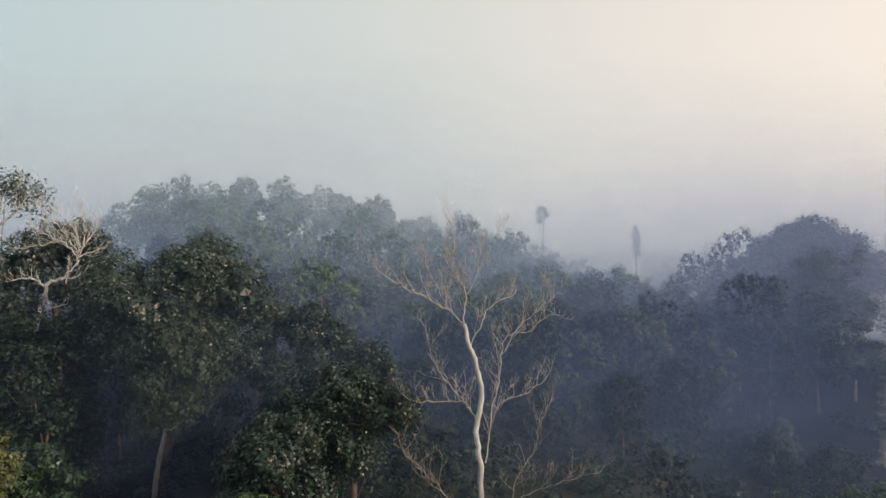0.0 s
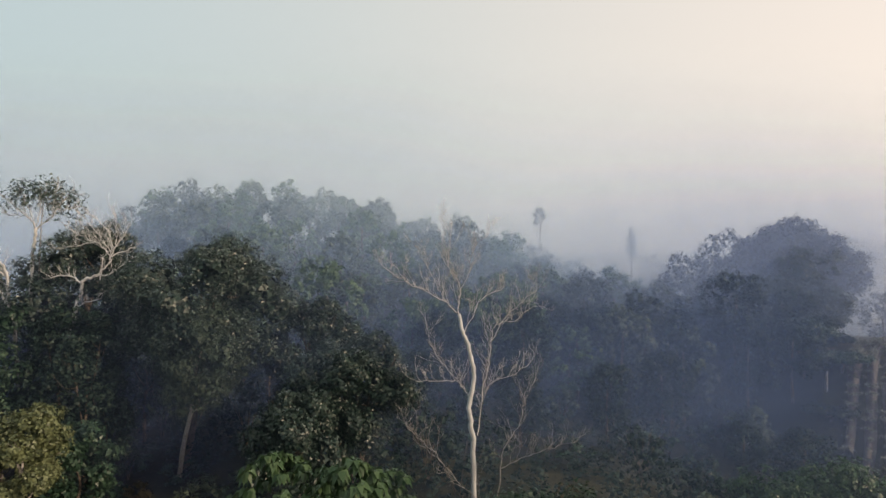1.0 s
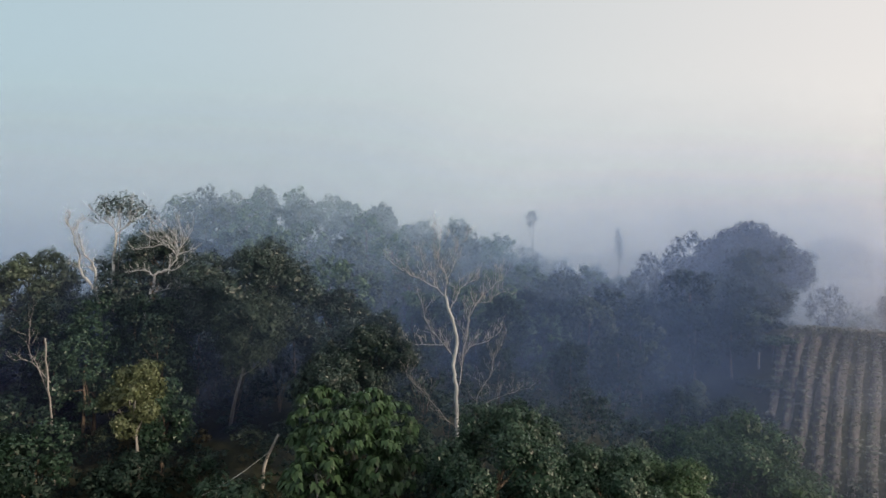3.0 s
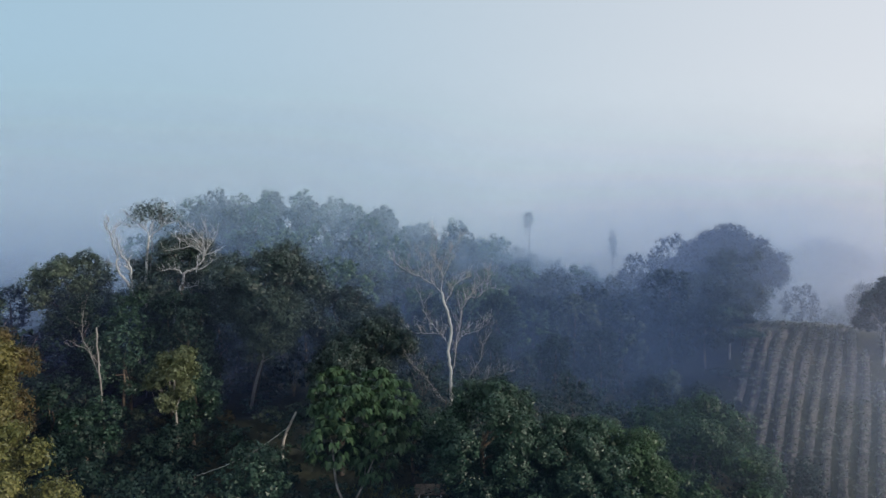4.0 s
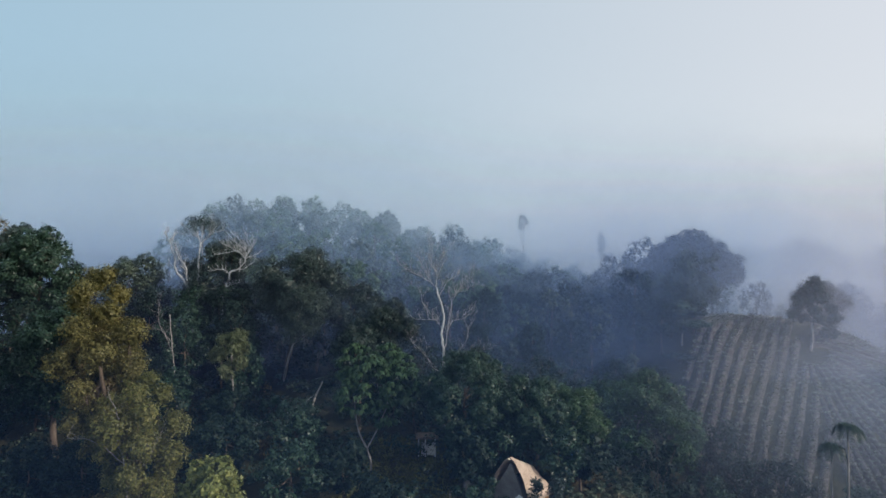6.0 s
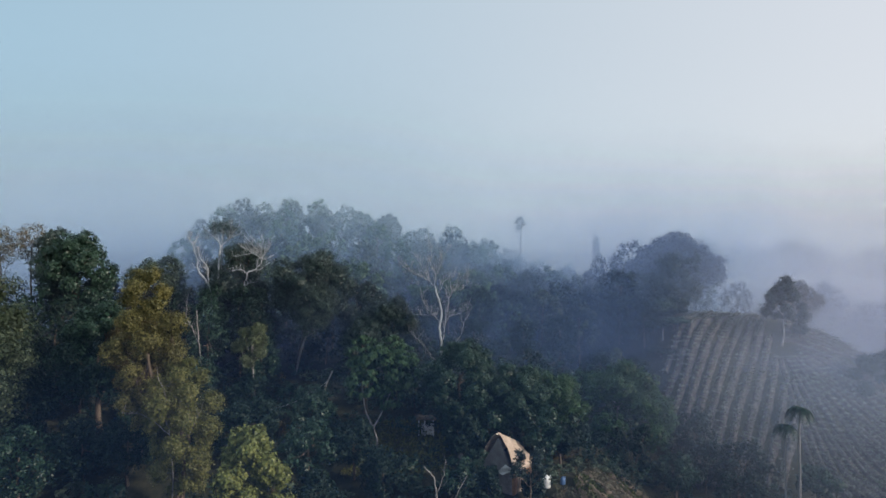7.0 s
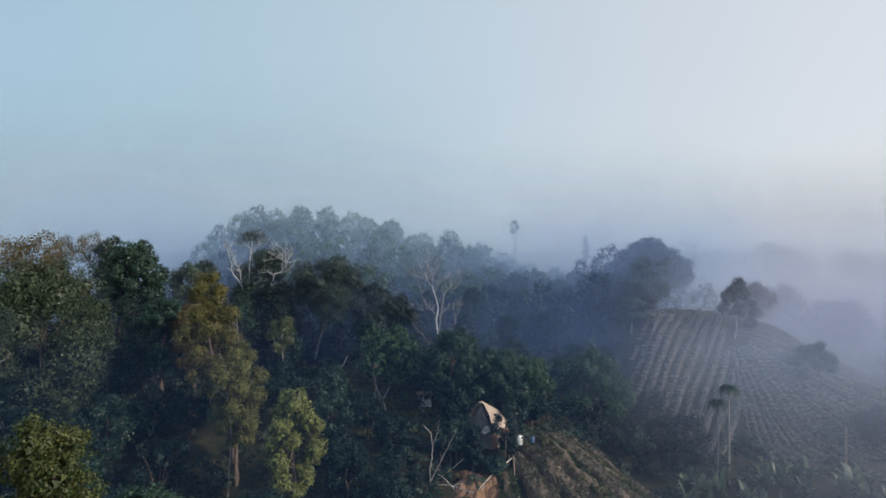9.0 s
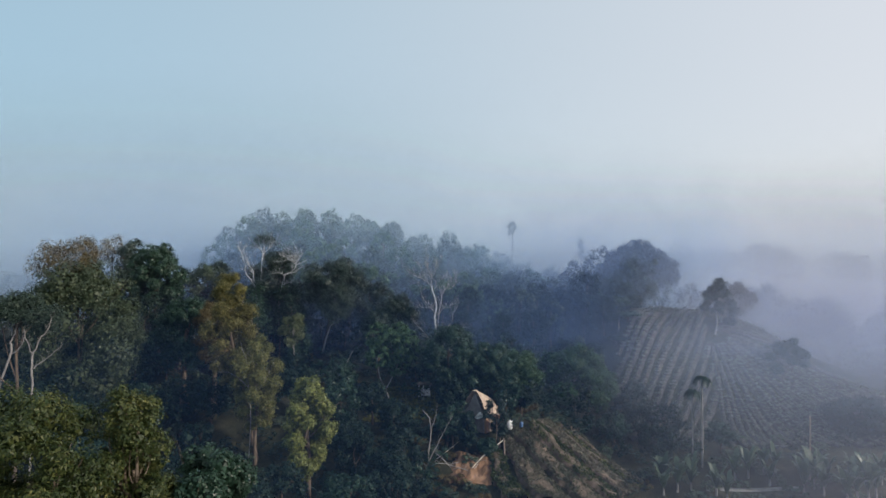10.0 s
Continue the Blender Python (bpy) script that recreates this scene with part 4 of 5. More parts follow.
# ---- hill wood: kinds built once and copied ----
def wood_kind(i, width, tall, material, style, leaves=2900, size=0.29):
    rng = np.random.default_rng(200 + i)
    root = tagged(new("wood_tree"), "misty grey-green tree of the hill wood", "tree", "trees of the hill wood")
    lobes = lobes_for(width, tall * 0.12, tall, rng, 17 if style == "puff" else 24 if style == "cauliflower" else 12, style)
    b = Build()
    tube(b, smooth_line([(0, 0, -0.4), (0.15, 0.1, tall * 0.3), (0, 0, tall * 0.7)], 4), 0.2, 0.08, 6)
    part("trunk", b, BARK, root)
    part("crown", crown_build(lobes, leaves, size, size * 0.7, rng, 5, 0.12, 0.3, 0.12, 0.32), material, root)
    return root


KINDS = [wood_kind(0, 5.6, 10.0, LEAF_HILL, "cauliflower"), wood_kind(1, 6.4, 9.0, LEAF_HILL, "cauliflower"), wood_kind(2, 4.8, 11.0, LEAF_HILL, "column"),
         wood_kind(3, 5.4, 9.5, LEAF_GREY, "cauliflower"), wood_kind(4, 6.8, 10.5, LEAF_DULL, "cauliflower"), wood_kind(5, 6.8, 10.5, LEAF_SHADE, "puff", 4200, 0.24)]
rng1 = random.Random(21)
spots = []


def try_spot(x, y, gap):
    if all((x - a) ** 2 + (y - b) ** 2 > gap * gap for a, b in spots):
        spots.append((x, y))
        return True
    return False


def plant(x, y, kind, s, drop=0.0):
    m = Matrix.LocRotScale((x, y, height(x, y) - drop), Euler((0, 0, rng1.uniform(0, 6.28))), (s * rng1.uniform(0.9, 1.1), s * rng1.uniform(0.9, 1.1), s * rng1.uniform(0.88, 1.1)))
    return copy_thing(KINDS[kind], m)


n_wood = 0
for _ in range(6000):
    x, y = rng1.uniform(-50, 42), rng1.uniform(44, 104)
    if x > 22 and y < 66 or x < -30 and y < 78 or n_wood >= 168:
        continue
    if try_spot(x, y, 4.6):
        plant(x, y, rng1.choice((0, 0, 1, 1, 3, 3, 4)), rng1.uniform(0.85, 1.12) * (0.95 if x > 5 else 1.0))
        n_wood += 1
# valley trees in front of the knoll and the spur
VALLEY_TREES = [
    (11, 45, .8), (6, 40, .75), (15, 49, .85), (20, 47, .85), (25, 45, .9), (27, 51, .95), (22, 54, 1.0), (14, 55, 1.0),
    (9, 52, .9), (19, 62, 1.15), (25, 60, 1.1), (4, 48, .8), (0, 42, .75), (-2, 36, .6), (5, 34, .55), (11, 36, .6),
    (16, 40, .7), (20, 36, .55), (24, 36, .6), (28, 44, .7), (33, 66, 1.2), (44, 66, 1.1), (50, 64, .8), (58, 68, .8),
    (62, 60, .7), (80, 75, 1.0)]
KNOLL_TREES = [
    (88, 66, 1.0), (92, 84, 1.1), (70, 86, 1.2), (56, 92, 1.2), (64, 66, .9), (69, 64, .85), (75, 66, .9), (60, 74, 1.0),
    (66, 77, 1.1), (73, 74, 1.0), (79, 68, .8), (84, 72, .9), (54, 60, .7), (58, 62, .75), (96, 74, .9), (102, 80, 1.0),
    (61, 64, .8), (66, 61, .75), (70, 68, .85), (78, 63, .7), (84, 62, .7), (90, 70, .85), (56, 66, .8), (63, 70, .9),
    (87, 78, .95), (76, 80, 1.0)]
FOG_TREES = [
    (108, 72, .8), (72, 58, .6), (78, 52, .6), (85, 54, .65), (92, 50, .6), (72, 50, .5), (98, 56, .7), (80, 46, .5),
    (88, 44, .5), (104, 62, .8)]
for x, y, s in VALLEY_TREES + KNOLL_TREES + FOG_TREES:
    plant(x, y, 5 if x < 32 and y < 58 else rng1.choice((0, 1, 4)), s * (1.15 if x > 52 else 1), 2.6 * s if x > 52 else 0)
# trees of the near slope that fill the wood
for x, y, s in [(-27, 22, .6), (-36, 14, .7), (-44, 20, .75), (-50, 30, .65), (-38, 36, .65), (-46, 40, .75), (-28, 40, .7), (-36, 48, .7), (-44, 54, .7), (-34, 58, .75), (-40, 68, .8), (-33, 70, .85), (-20, 38, .7), (-12, 38, .7), (-5, 36, .6),
                (-25, 27, .55), (-17, 27, .5), (-42, 8, .8), (-38, 0, .8), (-46, -4, .9), (-52, 12, .9), (-26, 2, .6), (-22, -4, .5), (-27, -12, .5), (-60, 24, .9)]:
    plant(x, y, 5, s)


def joined_woods():
    """Far lines of trees, too many and too faint to count."""
    b = Build()
    src = []
    for k in KINDS:
        me = k.children[1].data if k.children[1].name.startswith("crown") else k.children[0].data
        v = np.empty(len(me.vertices) * 3)
        me.vertices.foreach_get("co", v)
        src.append(v.reshape(-1, 3, 3)[::3].reshape(-1, 3))
    def one(x, y, s):
        v = src[rng1.choice((0, 1, 3))]
        a = rng1.uniform(0, 6.28)
        q = v @ np.array([[math.cos(a), math.sin(a), 0], [-math.sin(a), math.cos(a), 0], [0, 0, 1]]) * s
        b.add(q + (x, y, height(x, y) - 1.5), np.arange(len(q)).reshape(-1, 3))
    for _ in range(90):
        x = rng1.uniform(58, 330)
        one(x, 142 + 0.10 * x + rng1.uniform(0, 46), rng1.uniform(1.4, 2.1) * (1 + 0.16 * math.sin(x * 0.07)))
    for _ in range(35):
        one(rng1.uniform(-190, -55), rng1.uniform(120, 190), rng1.uniform(1.0, 1.6))
    tagged(part("far_woods", b, LEAF_DULL), "faint lines of distant trees dissolving in fog", "woods", kind="stuff")


joined_woods()
for k in KINDS:
    for o in (*k.children_recursive, k):
        bpy.data.objects.remove(o)


# ---- undergrowth ----
SHRUB_LABELS = ("dark green shrub of the undergrowth", "dry brownish shrub of the undergrowth", "grey-green weedy shrub of the undergrowth", "dark bushy young tree of the undergrowth")


def shrub_kind(i, material, width, tall):
    rng = np.random.default_rng(300 + i)
    root = tagged(new("shrub"), SHRUB_LABELS[i], "shrub", "shrubs of the undergrowth")
    b = Build()
    for k in range(5):
        a = k * 1.26
        tube(b, smooth_line([(0, 0, -0.1), (math.cos(a) * 0.3, math.sin(a) * 0.3, tall * 0.4), (math.cos(a) * width * 0.3, math.sin(a) * width * 0.3, tall * 0.8)], 2), 0.025, 0.01, 3)
    part("stem", b, BARK, root)
    part("foliage", crown_build(lobes_for(width, 0.0, tall, rng, 7, "dome"), 560, 0.25, 0.13, rng, 5, 0.18, 0.2, 0.25), material, root)
    return root


shrub_count = 0
growth = [Build() for _ in range(4)]


def put_shrub(k, m):
    global shrub_count
    shrub_count += 1
    if shrub_count <= 290:
        copy_thing(SHRUBS[k], m)
        return
    me = [o for o in SHRUBS[k].children if o.name.startswith("foliage")][0].data
    v = np.empty(len(me.vertices) * 3)
    me.vertices.foreach_get("co", v)
    v = v.reshape(-1, 3, 3)[::2].reshape(-1, 3)
    mm = np.array(m)
    growth[k].add(v @ mm[:3, :3].T + mm[:3, 3], np.arange(len(v)).reshape(-1, 3))


SHRUBS = [shrub_kind(0, LEAF_MID, 2.8, 2.4), shrub_kind(1, LEAF_DRY, 2.2, 1.4), shrub_kind(2, LEAF_GREY, 2.4, 1.8), shrub_kind(3, LEAF_SHADE, 3.6, 4.2)]
for _ in range(130):
    x, y = rng1.uniform(-1.5, 9), rng1.uniform(-7, 8)
    if not (2.2 < x < 7.6 and 1.4 < y < 6.4 and rng1.random() > 0.3 or x > 6.2 and y > -1 or abs(x - 5.6) < 2.6 and y > 5.5):
        s = rng1.uniform(0.3, 0.65)
        put_shrub(rng1.choice((0, 1, 2)), Matrix.LocRotScale((x, y, height(x, y) - 0.05), Euler((0, 0, rng1.uniform(0, 6.28))), (s * 1.3, s * 1.3, s)))
for _ in range(60):
    x, y = rng1.uniform(7.5, 17), rng1.uniform(7.5, 17)
    if 1.2 < y - 0.95 * x + 1.6 < 6:
        s = rng1.uniform(0.3, 0.6)
        put_shrub(rng1.choice((0, 1, 2)), Matrix.LocRotScale((x, y, height(x, y) - 0.05), Euler((0, 0, rng1.uniform(0, 6.28))), (s * 1.3, s * 1.3, s)))
n_shrub = 0
for _ in range(3000):
    x, y = rng1.uniform(-46, 30), rng1.uniform(-14, 46)
    if n_shrub >= 150:
        break
    if abs(x - 5.8) < 2.4 and 4.5 < y < 10.5 or 1.6 < x < 21 and -6 < y < 6.5 or 7 < x < 21 and -5 < y < 12 or x > 26 and y > 26 or -5 < x < 2 and 10 < y < 18 or -23 < x < -6 and y < 14 and rng1.random() < 0.75:
        continue
    if try_spot(x, y, 2.2):
        s = rng1.uniform(0.7, 1.3)
        put_shrub(rng1.choice((0, 0, 3, 3, 3, 1, 2)), Matrix.LocRotScale((x, y, height(x, y) - 0.05), Euler((0, 0, rng1.uniform(0, 6.28))), (s, s, s * rng1.uniform(0.8, 1.2))))
        n_shrub += 1
for _ in range(150):
    x, y = rng1.uniform(20, 52), rng1.uniform(-4, 23)
    if try_spot(x, y, 1.6):
        s = rng1.uniform(0.5, 1.0)
        put_shrub(rng1.choice((0, 2, 2, 3)), Matrix.LocRotScale((x, y, height(x, y) - 0.05), Euler((0, 0, rng1.uniform(0, 6.28))), (s, s, s * 0.7)))
for _ in range(1500):
    x, y = rng1.uniform(-6, 32), rng1.uniform(15, 50)
    if not (x > 24 and y > 22 and y < 46 or x > 30) and try_spot(x, y, 2.0):
        s = rng1.uniform(0.6, 1.0)
        put_shrub(rng1.choice((0, 3, 3)), Matrix.LocRotScale((x, y, height(x, y) - 0.05), Euler((0, 0, rng1.uniform(0, 6.28))), (s, s, s * rng1.uniform(0.7, 1.1))))
for _ in range(2600):
    x, y = rng1.uniform(-34, 17), rng1.uniform(0, 36)
    if y < 13 and x > 1 or y < -0.9 * x - 34 or -5 < x < 2 and 10 < y < 18 or -15 < x < 0 and 8 < y < 24 and rng1.random() < 0.7 or -23 < x < -6 and y < 14 and rng1.random() < 0.75:
        continue
    if try_spot(x, y, 1.55):
        s = rng1.uniform(0.7, 1.15)
        put_shrub(rng1.choice((0, 3, 3, 3, 2)), Matrix.LocRotScale((x, y, height(x, y) - 0.1), Euler((0, 0, rng1.uniform(0, 6.28))), (s, s, s * rng1.uniform(0.5, 0.8))))
for b, mat, words in zip(growth, (LEAF_MID, LEAF_DRY, LEAF_GREY, LEAF_SHADE), ("green", "dry brownish", "grey-green", "dark")):
    if b.count:
        tagged(part("undergrowth", b, mat), words + " low undergrowth between the trees", "undergrowth", kind="stuff")
for k in SHRUBS:
    for o in (*k.children_recursive, k):
        bpy.data.objects.remove(o)


def grass_patch():
    """Rough grass on the open slope below the shed."""
    rng = np.random.default_rng(91)
    xy = rng.uniform((-6, 10), (2.4, 19), (900, 2))
    at = np.array([(x, y, height(x, y) + 0.06) for x, y in xy])
    at = np.repeat(at, 8, 0) + rng.normal(size=(7200, 3)) * (0.16, 0.16, 0.04)
    b = Build()
    add_leaves(b, at, unit(rng.normal(size=at.shape) * (1, 1, 0.3)), 0.34, 0.07, rng, -1.6)
    tagged(part("grass", b, LEAF_YELLOW), "rough olive grass on the open slope below the shed", "grass", kind="stuff")


grass_patch()

# ---- hut and its yard ----
def hut():
    x, y = 6.2, 9.05
    g = 3.7
    root = thing("hut", x, y, g, "small earth-walled hut with a steep slumping tan sheeting roof", "hut")
    root.rotation_euler.z = radians(-34)
    wl, wr, ln, eave, ridge, th = 1.5, 1.15, 2.8, 1.65, 4.15, 0.16

    def top(w):
        """The ridge slumps from the front gable to the back."""
        return ridge - 1.55 * w ** 1.15

    for px, mat, words in ((-wl, PLASTER, "grey plastered wall"), (wr, EARTH, "bare pinkish earth wall")):
        b = Build()
        box(b, px, 0, eave * 0.46, th, ln, eave * 0.92)
        part("wall", b, mat, root, words, False)
    for yy, w in ((-ln / 2 + th / 2, 0.1), (ln / 2 - th / 2, 0.9)):
        b = Build()
        v = [(px, yy + d, pz) for d in (-th / 2, th / 2) for px, pz in ((-wl + .08, 0), (wr - .08, 0), (wr - .08, eave * 0.9), (0, top(w) - .2), (-wl + .08, eave * 0.9))]
        b.add(v, [(0, 1, 6, 5), (1, 2, 7, 6), (2, 3, 8, 7), (3, 4, 9, 8), (4, 0, 5, 9)])
        b.f += [[0, 4, 3, 2, 1], [5, 6, 7, 8, 9]]
        part("wall", b, MUD, root, "grey mud-plastered gable wall", False)
    for sx, reach in ((-1, wl + 0.12), (1, wr + 0.3)):
        nu, nv = 13, 21
        b = Build()
        v = []
        for lift in (0.04, 0.0):
            for j in range(nv):
                for i in range(nu):
                    u, w = i / (nu - 1), j / (nv - 1)
                    crease = 0.05 * math.sin(w * 17 + u * 4) * u + 0.09 * noise.noise(Vector((u * 3, w * 4, sx * 5.0)))
                    hump = 0.34 * math.sin(math.pi * u) * (0.5 + 0.5 * math.sin(2.6 * w + 0.4))
                    v.append((sx * (u * reach + crease), (w - 0.5) * (ln + 0.24), top(w) + (eave - 0.05 - 0.25 * w - top(w)) * u ** 1.12 + hump + crease + lift))
        f = [(j * nu + i, j * nu + i + 1, (j + 1) * nu + i + 1, (j + 1) * nu + i) for j in range(nv - 1) for i in range(nu - 1)]
        n = nu * nv
        f += [tuple(q + n for q in reversed(t)) for t in f]
        ring = [i for i in range(nu)] + [j * nu + nu - 1 for j in range(1, nv)] + [(nv - 1) * nu + i for i in range(nu - 2, -1, -1)] + [j * nu for j in range(nv - 2, 0, -1)]
        f += [(a, c, c + n, a + n) for a, c in zip(ring, ring[1:] + ring[:1])]
        b.add(v, f)
        part("roof", b, TARP, root, "sagging tan sheeting roof slope")
    b = Build()
    tube(b, [(0, (w - 0.5) * (ln + 0.8), top(w) + 0.02) for w in np.linspace(0, 1, 6)], 0.05, 0.04, 6)
    part("ridge_pole", b, BAMBOO, root)
    # a loose pale sheet hangs off the front corner of the eave
    nu, nv = 6, 7
    v = [((0.75 - 0.75 * w) + (0.75 - 0.2 * w) * u - 0.1, -ln / 2 - 0.12 - 0.10 * math.sin(3 * u + 4 * w) - 0.04 * k, 2.1 - 0.75 * w - 0.25 * u * (1 - w)) for k in (0, 1) for w in np.linspace(0, 1, nv) for u in np.linspace(0, 1, nu)]
    f = [(j * nu + i, j * nu + i + 1, (j + 1) * nu + i + 1, (j + 1) * nu + i) for j in range(nv - 1) for i in range(nu - 1)]
    f += [tuple(q + nu * nv for q in reversed(t)) for t in f]
    part("sheet", Build().add(v, f), WHITEWASH, root, "loose pale sheet hanging over the gable")
    b = Build()
    box(b, wr + 0.09, -0.5, 0.72, 0.05, 0.75, 1.44)
    part("door", b, WOOD, root, "plank door", False)


hut()


def leaning_mat():
    """A tall rounded mat that leans against the trees beside the hut."""
    x, y = 3.1, 8.8
    g = height(x, y) - 0.1
    b = Build()
    nu, nv = 16, 10
    v = []
    for j in range(nv):
        w = j / (nv - 1)
        half = 0.52 * math.sin(math.pi * (0.12 + 0.76 * w)) ** 0.6
        for i in range(nu):
            a = i * 2 * math.pi / nu
            v.append((half * math.cos(a), 0.12 * math.sin(a) + 0.35 * w, 2.3 * w))
    f = [(j * nu + i, j * nu + (i + 1) % nu, (j + 1) * nu + (i + 1) % nu, (j + 1) * nu + i) for j in range(nv - 1) for i in range(nu)]
    b.add(v, f)
    b.f += [list(range(nu))[::-1], list(range((nv - 1) * nu, nv * nu))]
    ob = part("mat", b, MUD)
    ob.location = (x, y, g)
    tagged(ob, "tall rounded grey mat leaning beside the hut", "mat")


leaning_mat()


def shed():
    x, y = 0.1, 16.2
    g = height(x, y)
    root = thing("shed", x, y, g, "low whitewashed shed half hidden by trees", "shed")
    b = Build()
    box(b, 0.1, 0, 0.35, 1.0, 0.9, 0.7)
    part("wall", b, WHITEWASH, root, "", False)
    for k in range(6):
        b = Build()
        box(b, -0.72 + 0.29 * k, 0, 1.30 + 0.02 * (k % 2), 0.27, 1.5, 0.05)
        part("roof_board", b, BARK, root, "dark weathered roof board", False)
    for dx in (-0.6, -0.1, 0.62):
        b = Build()
        box(b, dx, -0.62, 0.62, 0.09, 0.09, 1.3)
        part("post", b, WHITEWASH, root, "", False)


shed()


def bank():
    root = tagged(new("earth_bank"), "bare orange earth bank below the hut", "earth bank", kind="structure")
    b = Build()
    nu, nv = 52, 44
    v = []
    for j in range(nv):
        for i in range(nu):
            u, w = i / (nu - 1), j / (nv - 1)
            x = 2.3 + 4.8 * u + 0.6 * w
            y = 1.6 + 4.6 * w
            edge = min(1, 4 * u, 4 * (1 - u), 4 * w, 4 * (1 - w))
            v.append((x, y, height(x, y) - 0.3 + 0.75 * edge + (0.5 * noise.noise(Vector((x * 0.8, y * 0.8, 1))) + 0.3 * noise.noise(Vector((x * 2.2, y * 2.2, 5))) + 0.22 * noise.noise(Vector((x * 6, y * 6, 9)))) * edge))
    b.add(v, [(j * nu + i, j * nu + i + 1, (j + 1) * nu + i + 1, (j + 1) * nu + i) for j in range(nv - 1) for i in range(nu - 1)])
    part("soil", b, EARTH, root)


bank()


def brush_pile():
    """Dry cut branches thrown down on the bank."""
    rng = np.random.default_rng(55)
    x, y = 4.0, 3.6
    g = height(x, y) + 0.25
    root = thing("brush_pile", x, y, g, "dry cut branches lying on the earth bank", "branches")
    for k in range(9):
        p = rng.uniform(-1, 1, 3) * (1.1, 1.3, 0)
        d = unit(rng.normal(size=3) * (1, 1, 0.25))
        b = Build()
        line = smooth_line([p + (0, 0, 0.1), p + d * 0.8 + (0, 0, 0.35), p + d * 1.7 + (0, 0, 0.3 + rng.uniform(0, 0.5))], 4)
        tube(b, line, 0.035, 0.012, 5)
        twigs(b, line, 0.010, rng, 0)
        part("branch", b, BARK_PALE, root)


brush_pile()


def pole_thing(name, label, category, points, r0, r1, material, sides=6):
    p = np.asarray(points, float)
    b = Build()
    tube(b, smooth_line(p - p[0], 5), r0, r1, sides)
    ob = part(name, b, material)
    ob.location = p[0]
    return tagged(ob, label, category)


pole_thing("pole", "pale leaning wooden pole holding a line", "pole", [(-9.9, 22.5, height(-9.9, 22.5) - .2), (-9.8, 22.5, 7.4), (-9.0, 22.5, 9.2)], 0.13, 0.07, BARK_PALE)
pole_thing("fence_post", "thin upright post holding a line", "post", [(-13.9, 18, height(-13.9, 18) - .2), (-13.9, 18, 6.0), (-13.9, 18, 6.7)], 0.06, 0.05, WOOD)
pole_thing("line", "pale sagging line between a post and a pole", "line", [(-13.9, 18, 6.6), (-12.2, 19.7, 6.85), (-10.8, 21.1, 7.4), (-9.5, 22.5, 8.2)], 0.022, 0.022, CABLE, 5)
pole_thing("bamboo_pole", "long pale bamboo pole lying down the bank", "pole", [(4.0, 2.4, 1.15), (6.0, 4.5, 2.45), (8.0, 6.5, 3.25)], 0.06, 0.045, BAMBOO)
pole_thing("bamboo_pole", "thin bamboo pole propped against the hut", "pole", [(0.9, 4.4, 1.65), (3.0, 5.9, 2.75), (5.1, 7.4, 4.0)], 0.035, 0.03, BAMBOO)
pole_thing("fence_post", "grey wooden post at the edge of the terraced plot", "post", [(8.1, 5.4, height(8.1, 5.4) - .2), (8.05, 5.4, height(8.1, 5.4) + 1.0), (8.0, 5.4, height(8.1, 5.4) + 2.0)], 0.09, 0.07, WOOD)
pole_thing("post", "white broken stump at the field's edge", "post", [(30, 43, height(30, 43) - .2), (30, 43, height(30, 43) + 0.8), (30.05, 43, height(30, 43) + 1.5)], 0.12, 0.07, BARK_GREY)
pole_thing("utility_pole", "dark upright pole at the field's foot", "pole", [(44.6, 17.5, height(44.6, 17.5) - .2), (44.6, 17.5, 1.0), (44.6, 17.5, 2.6)], 0.10, 0.08, WOOD)


def can(x, y, z, material, label, s):
    root = thing("water_can", x, y, z, label, "water can")
    b = Build()
    prof = [(0, 0.0), (0.18, 0.0), (0.20, 0.05), (0.20, 0.40), (0.15, 0.52), (0.06, 0.56), (0.06, 0.62), (0, 0.62)]
    k = 12
    v = [(r * s * math.cos(a * 2 * math.pi / k), r * s * math.sin(a * 2 * math.pi / k), h * s) for r, h in prof for a in range(k)]
    b.add(v, [(j * k + i, j * k + (i + 1) % k, (j + 1) * k + (i + 1) % k, (j + 1) * k + i) for j in range(len(prof) - 1) for i in range(k)])
    part("body", b, material, root)
    b = Build()
    tube(b, smooth_line([(0.1 * s, 0, 0.52 * s), (0.2 * s, 0, 0.6 * s), (0.19 * s, 0, 0.4 * s)], 4), 0.018, 0.018, 5)
    part("handle", b, material, root)


can(8.9, 8.3, height(8.9, 8.3) - 0.02, PLASTIC, "white plastic water can beside the hut", 1.4)
can(10.1, 8.6, height(10.1, 8.6) - 0.02, BLUE, "dull blue plastic water can beside the hut", 0.9)


# ---- tilled land: each ridge of soil is a piece of its own ----
def soft(rng, n, amount):
    """Gently wandering numbers about nought."""
    return np.convolve(rng.normal(size=n + 6), np.ones(7) / 7, "valid") * amount * 2.4


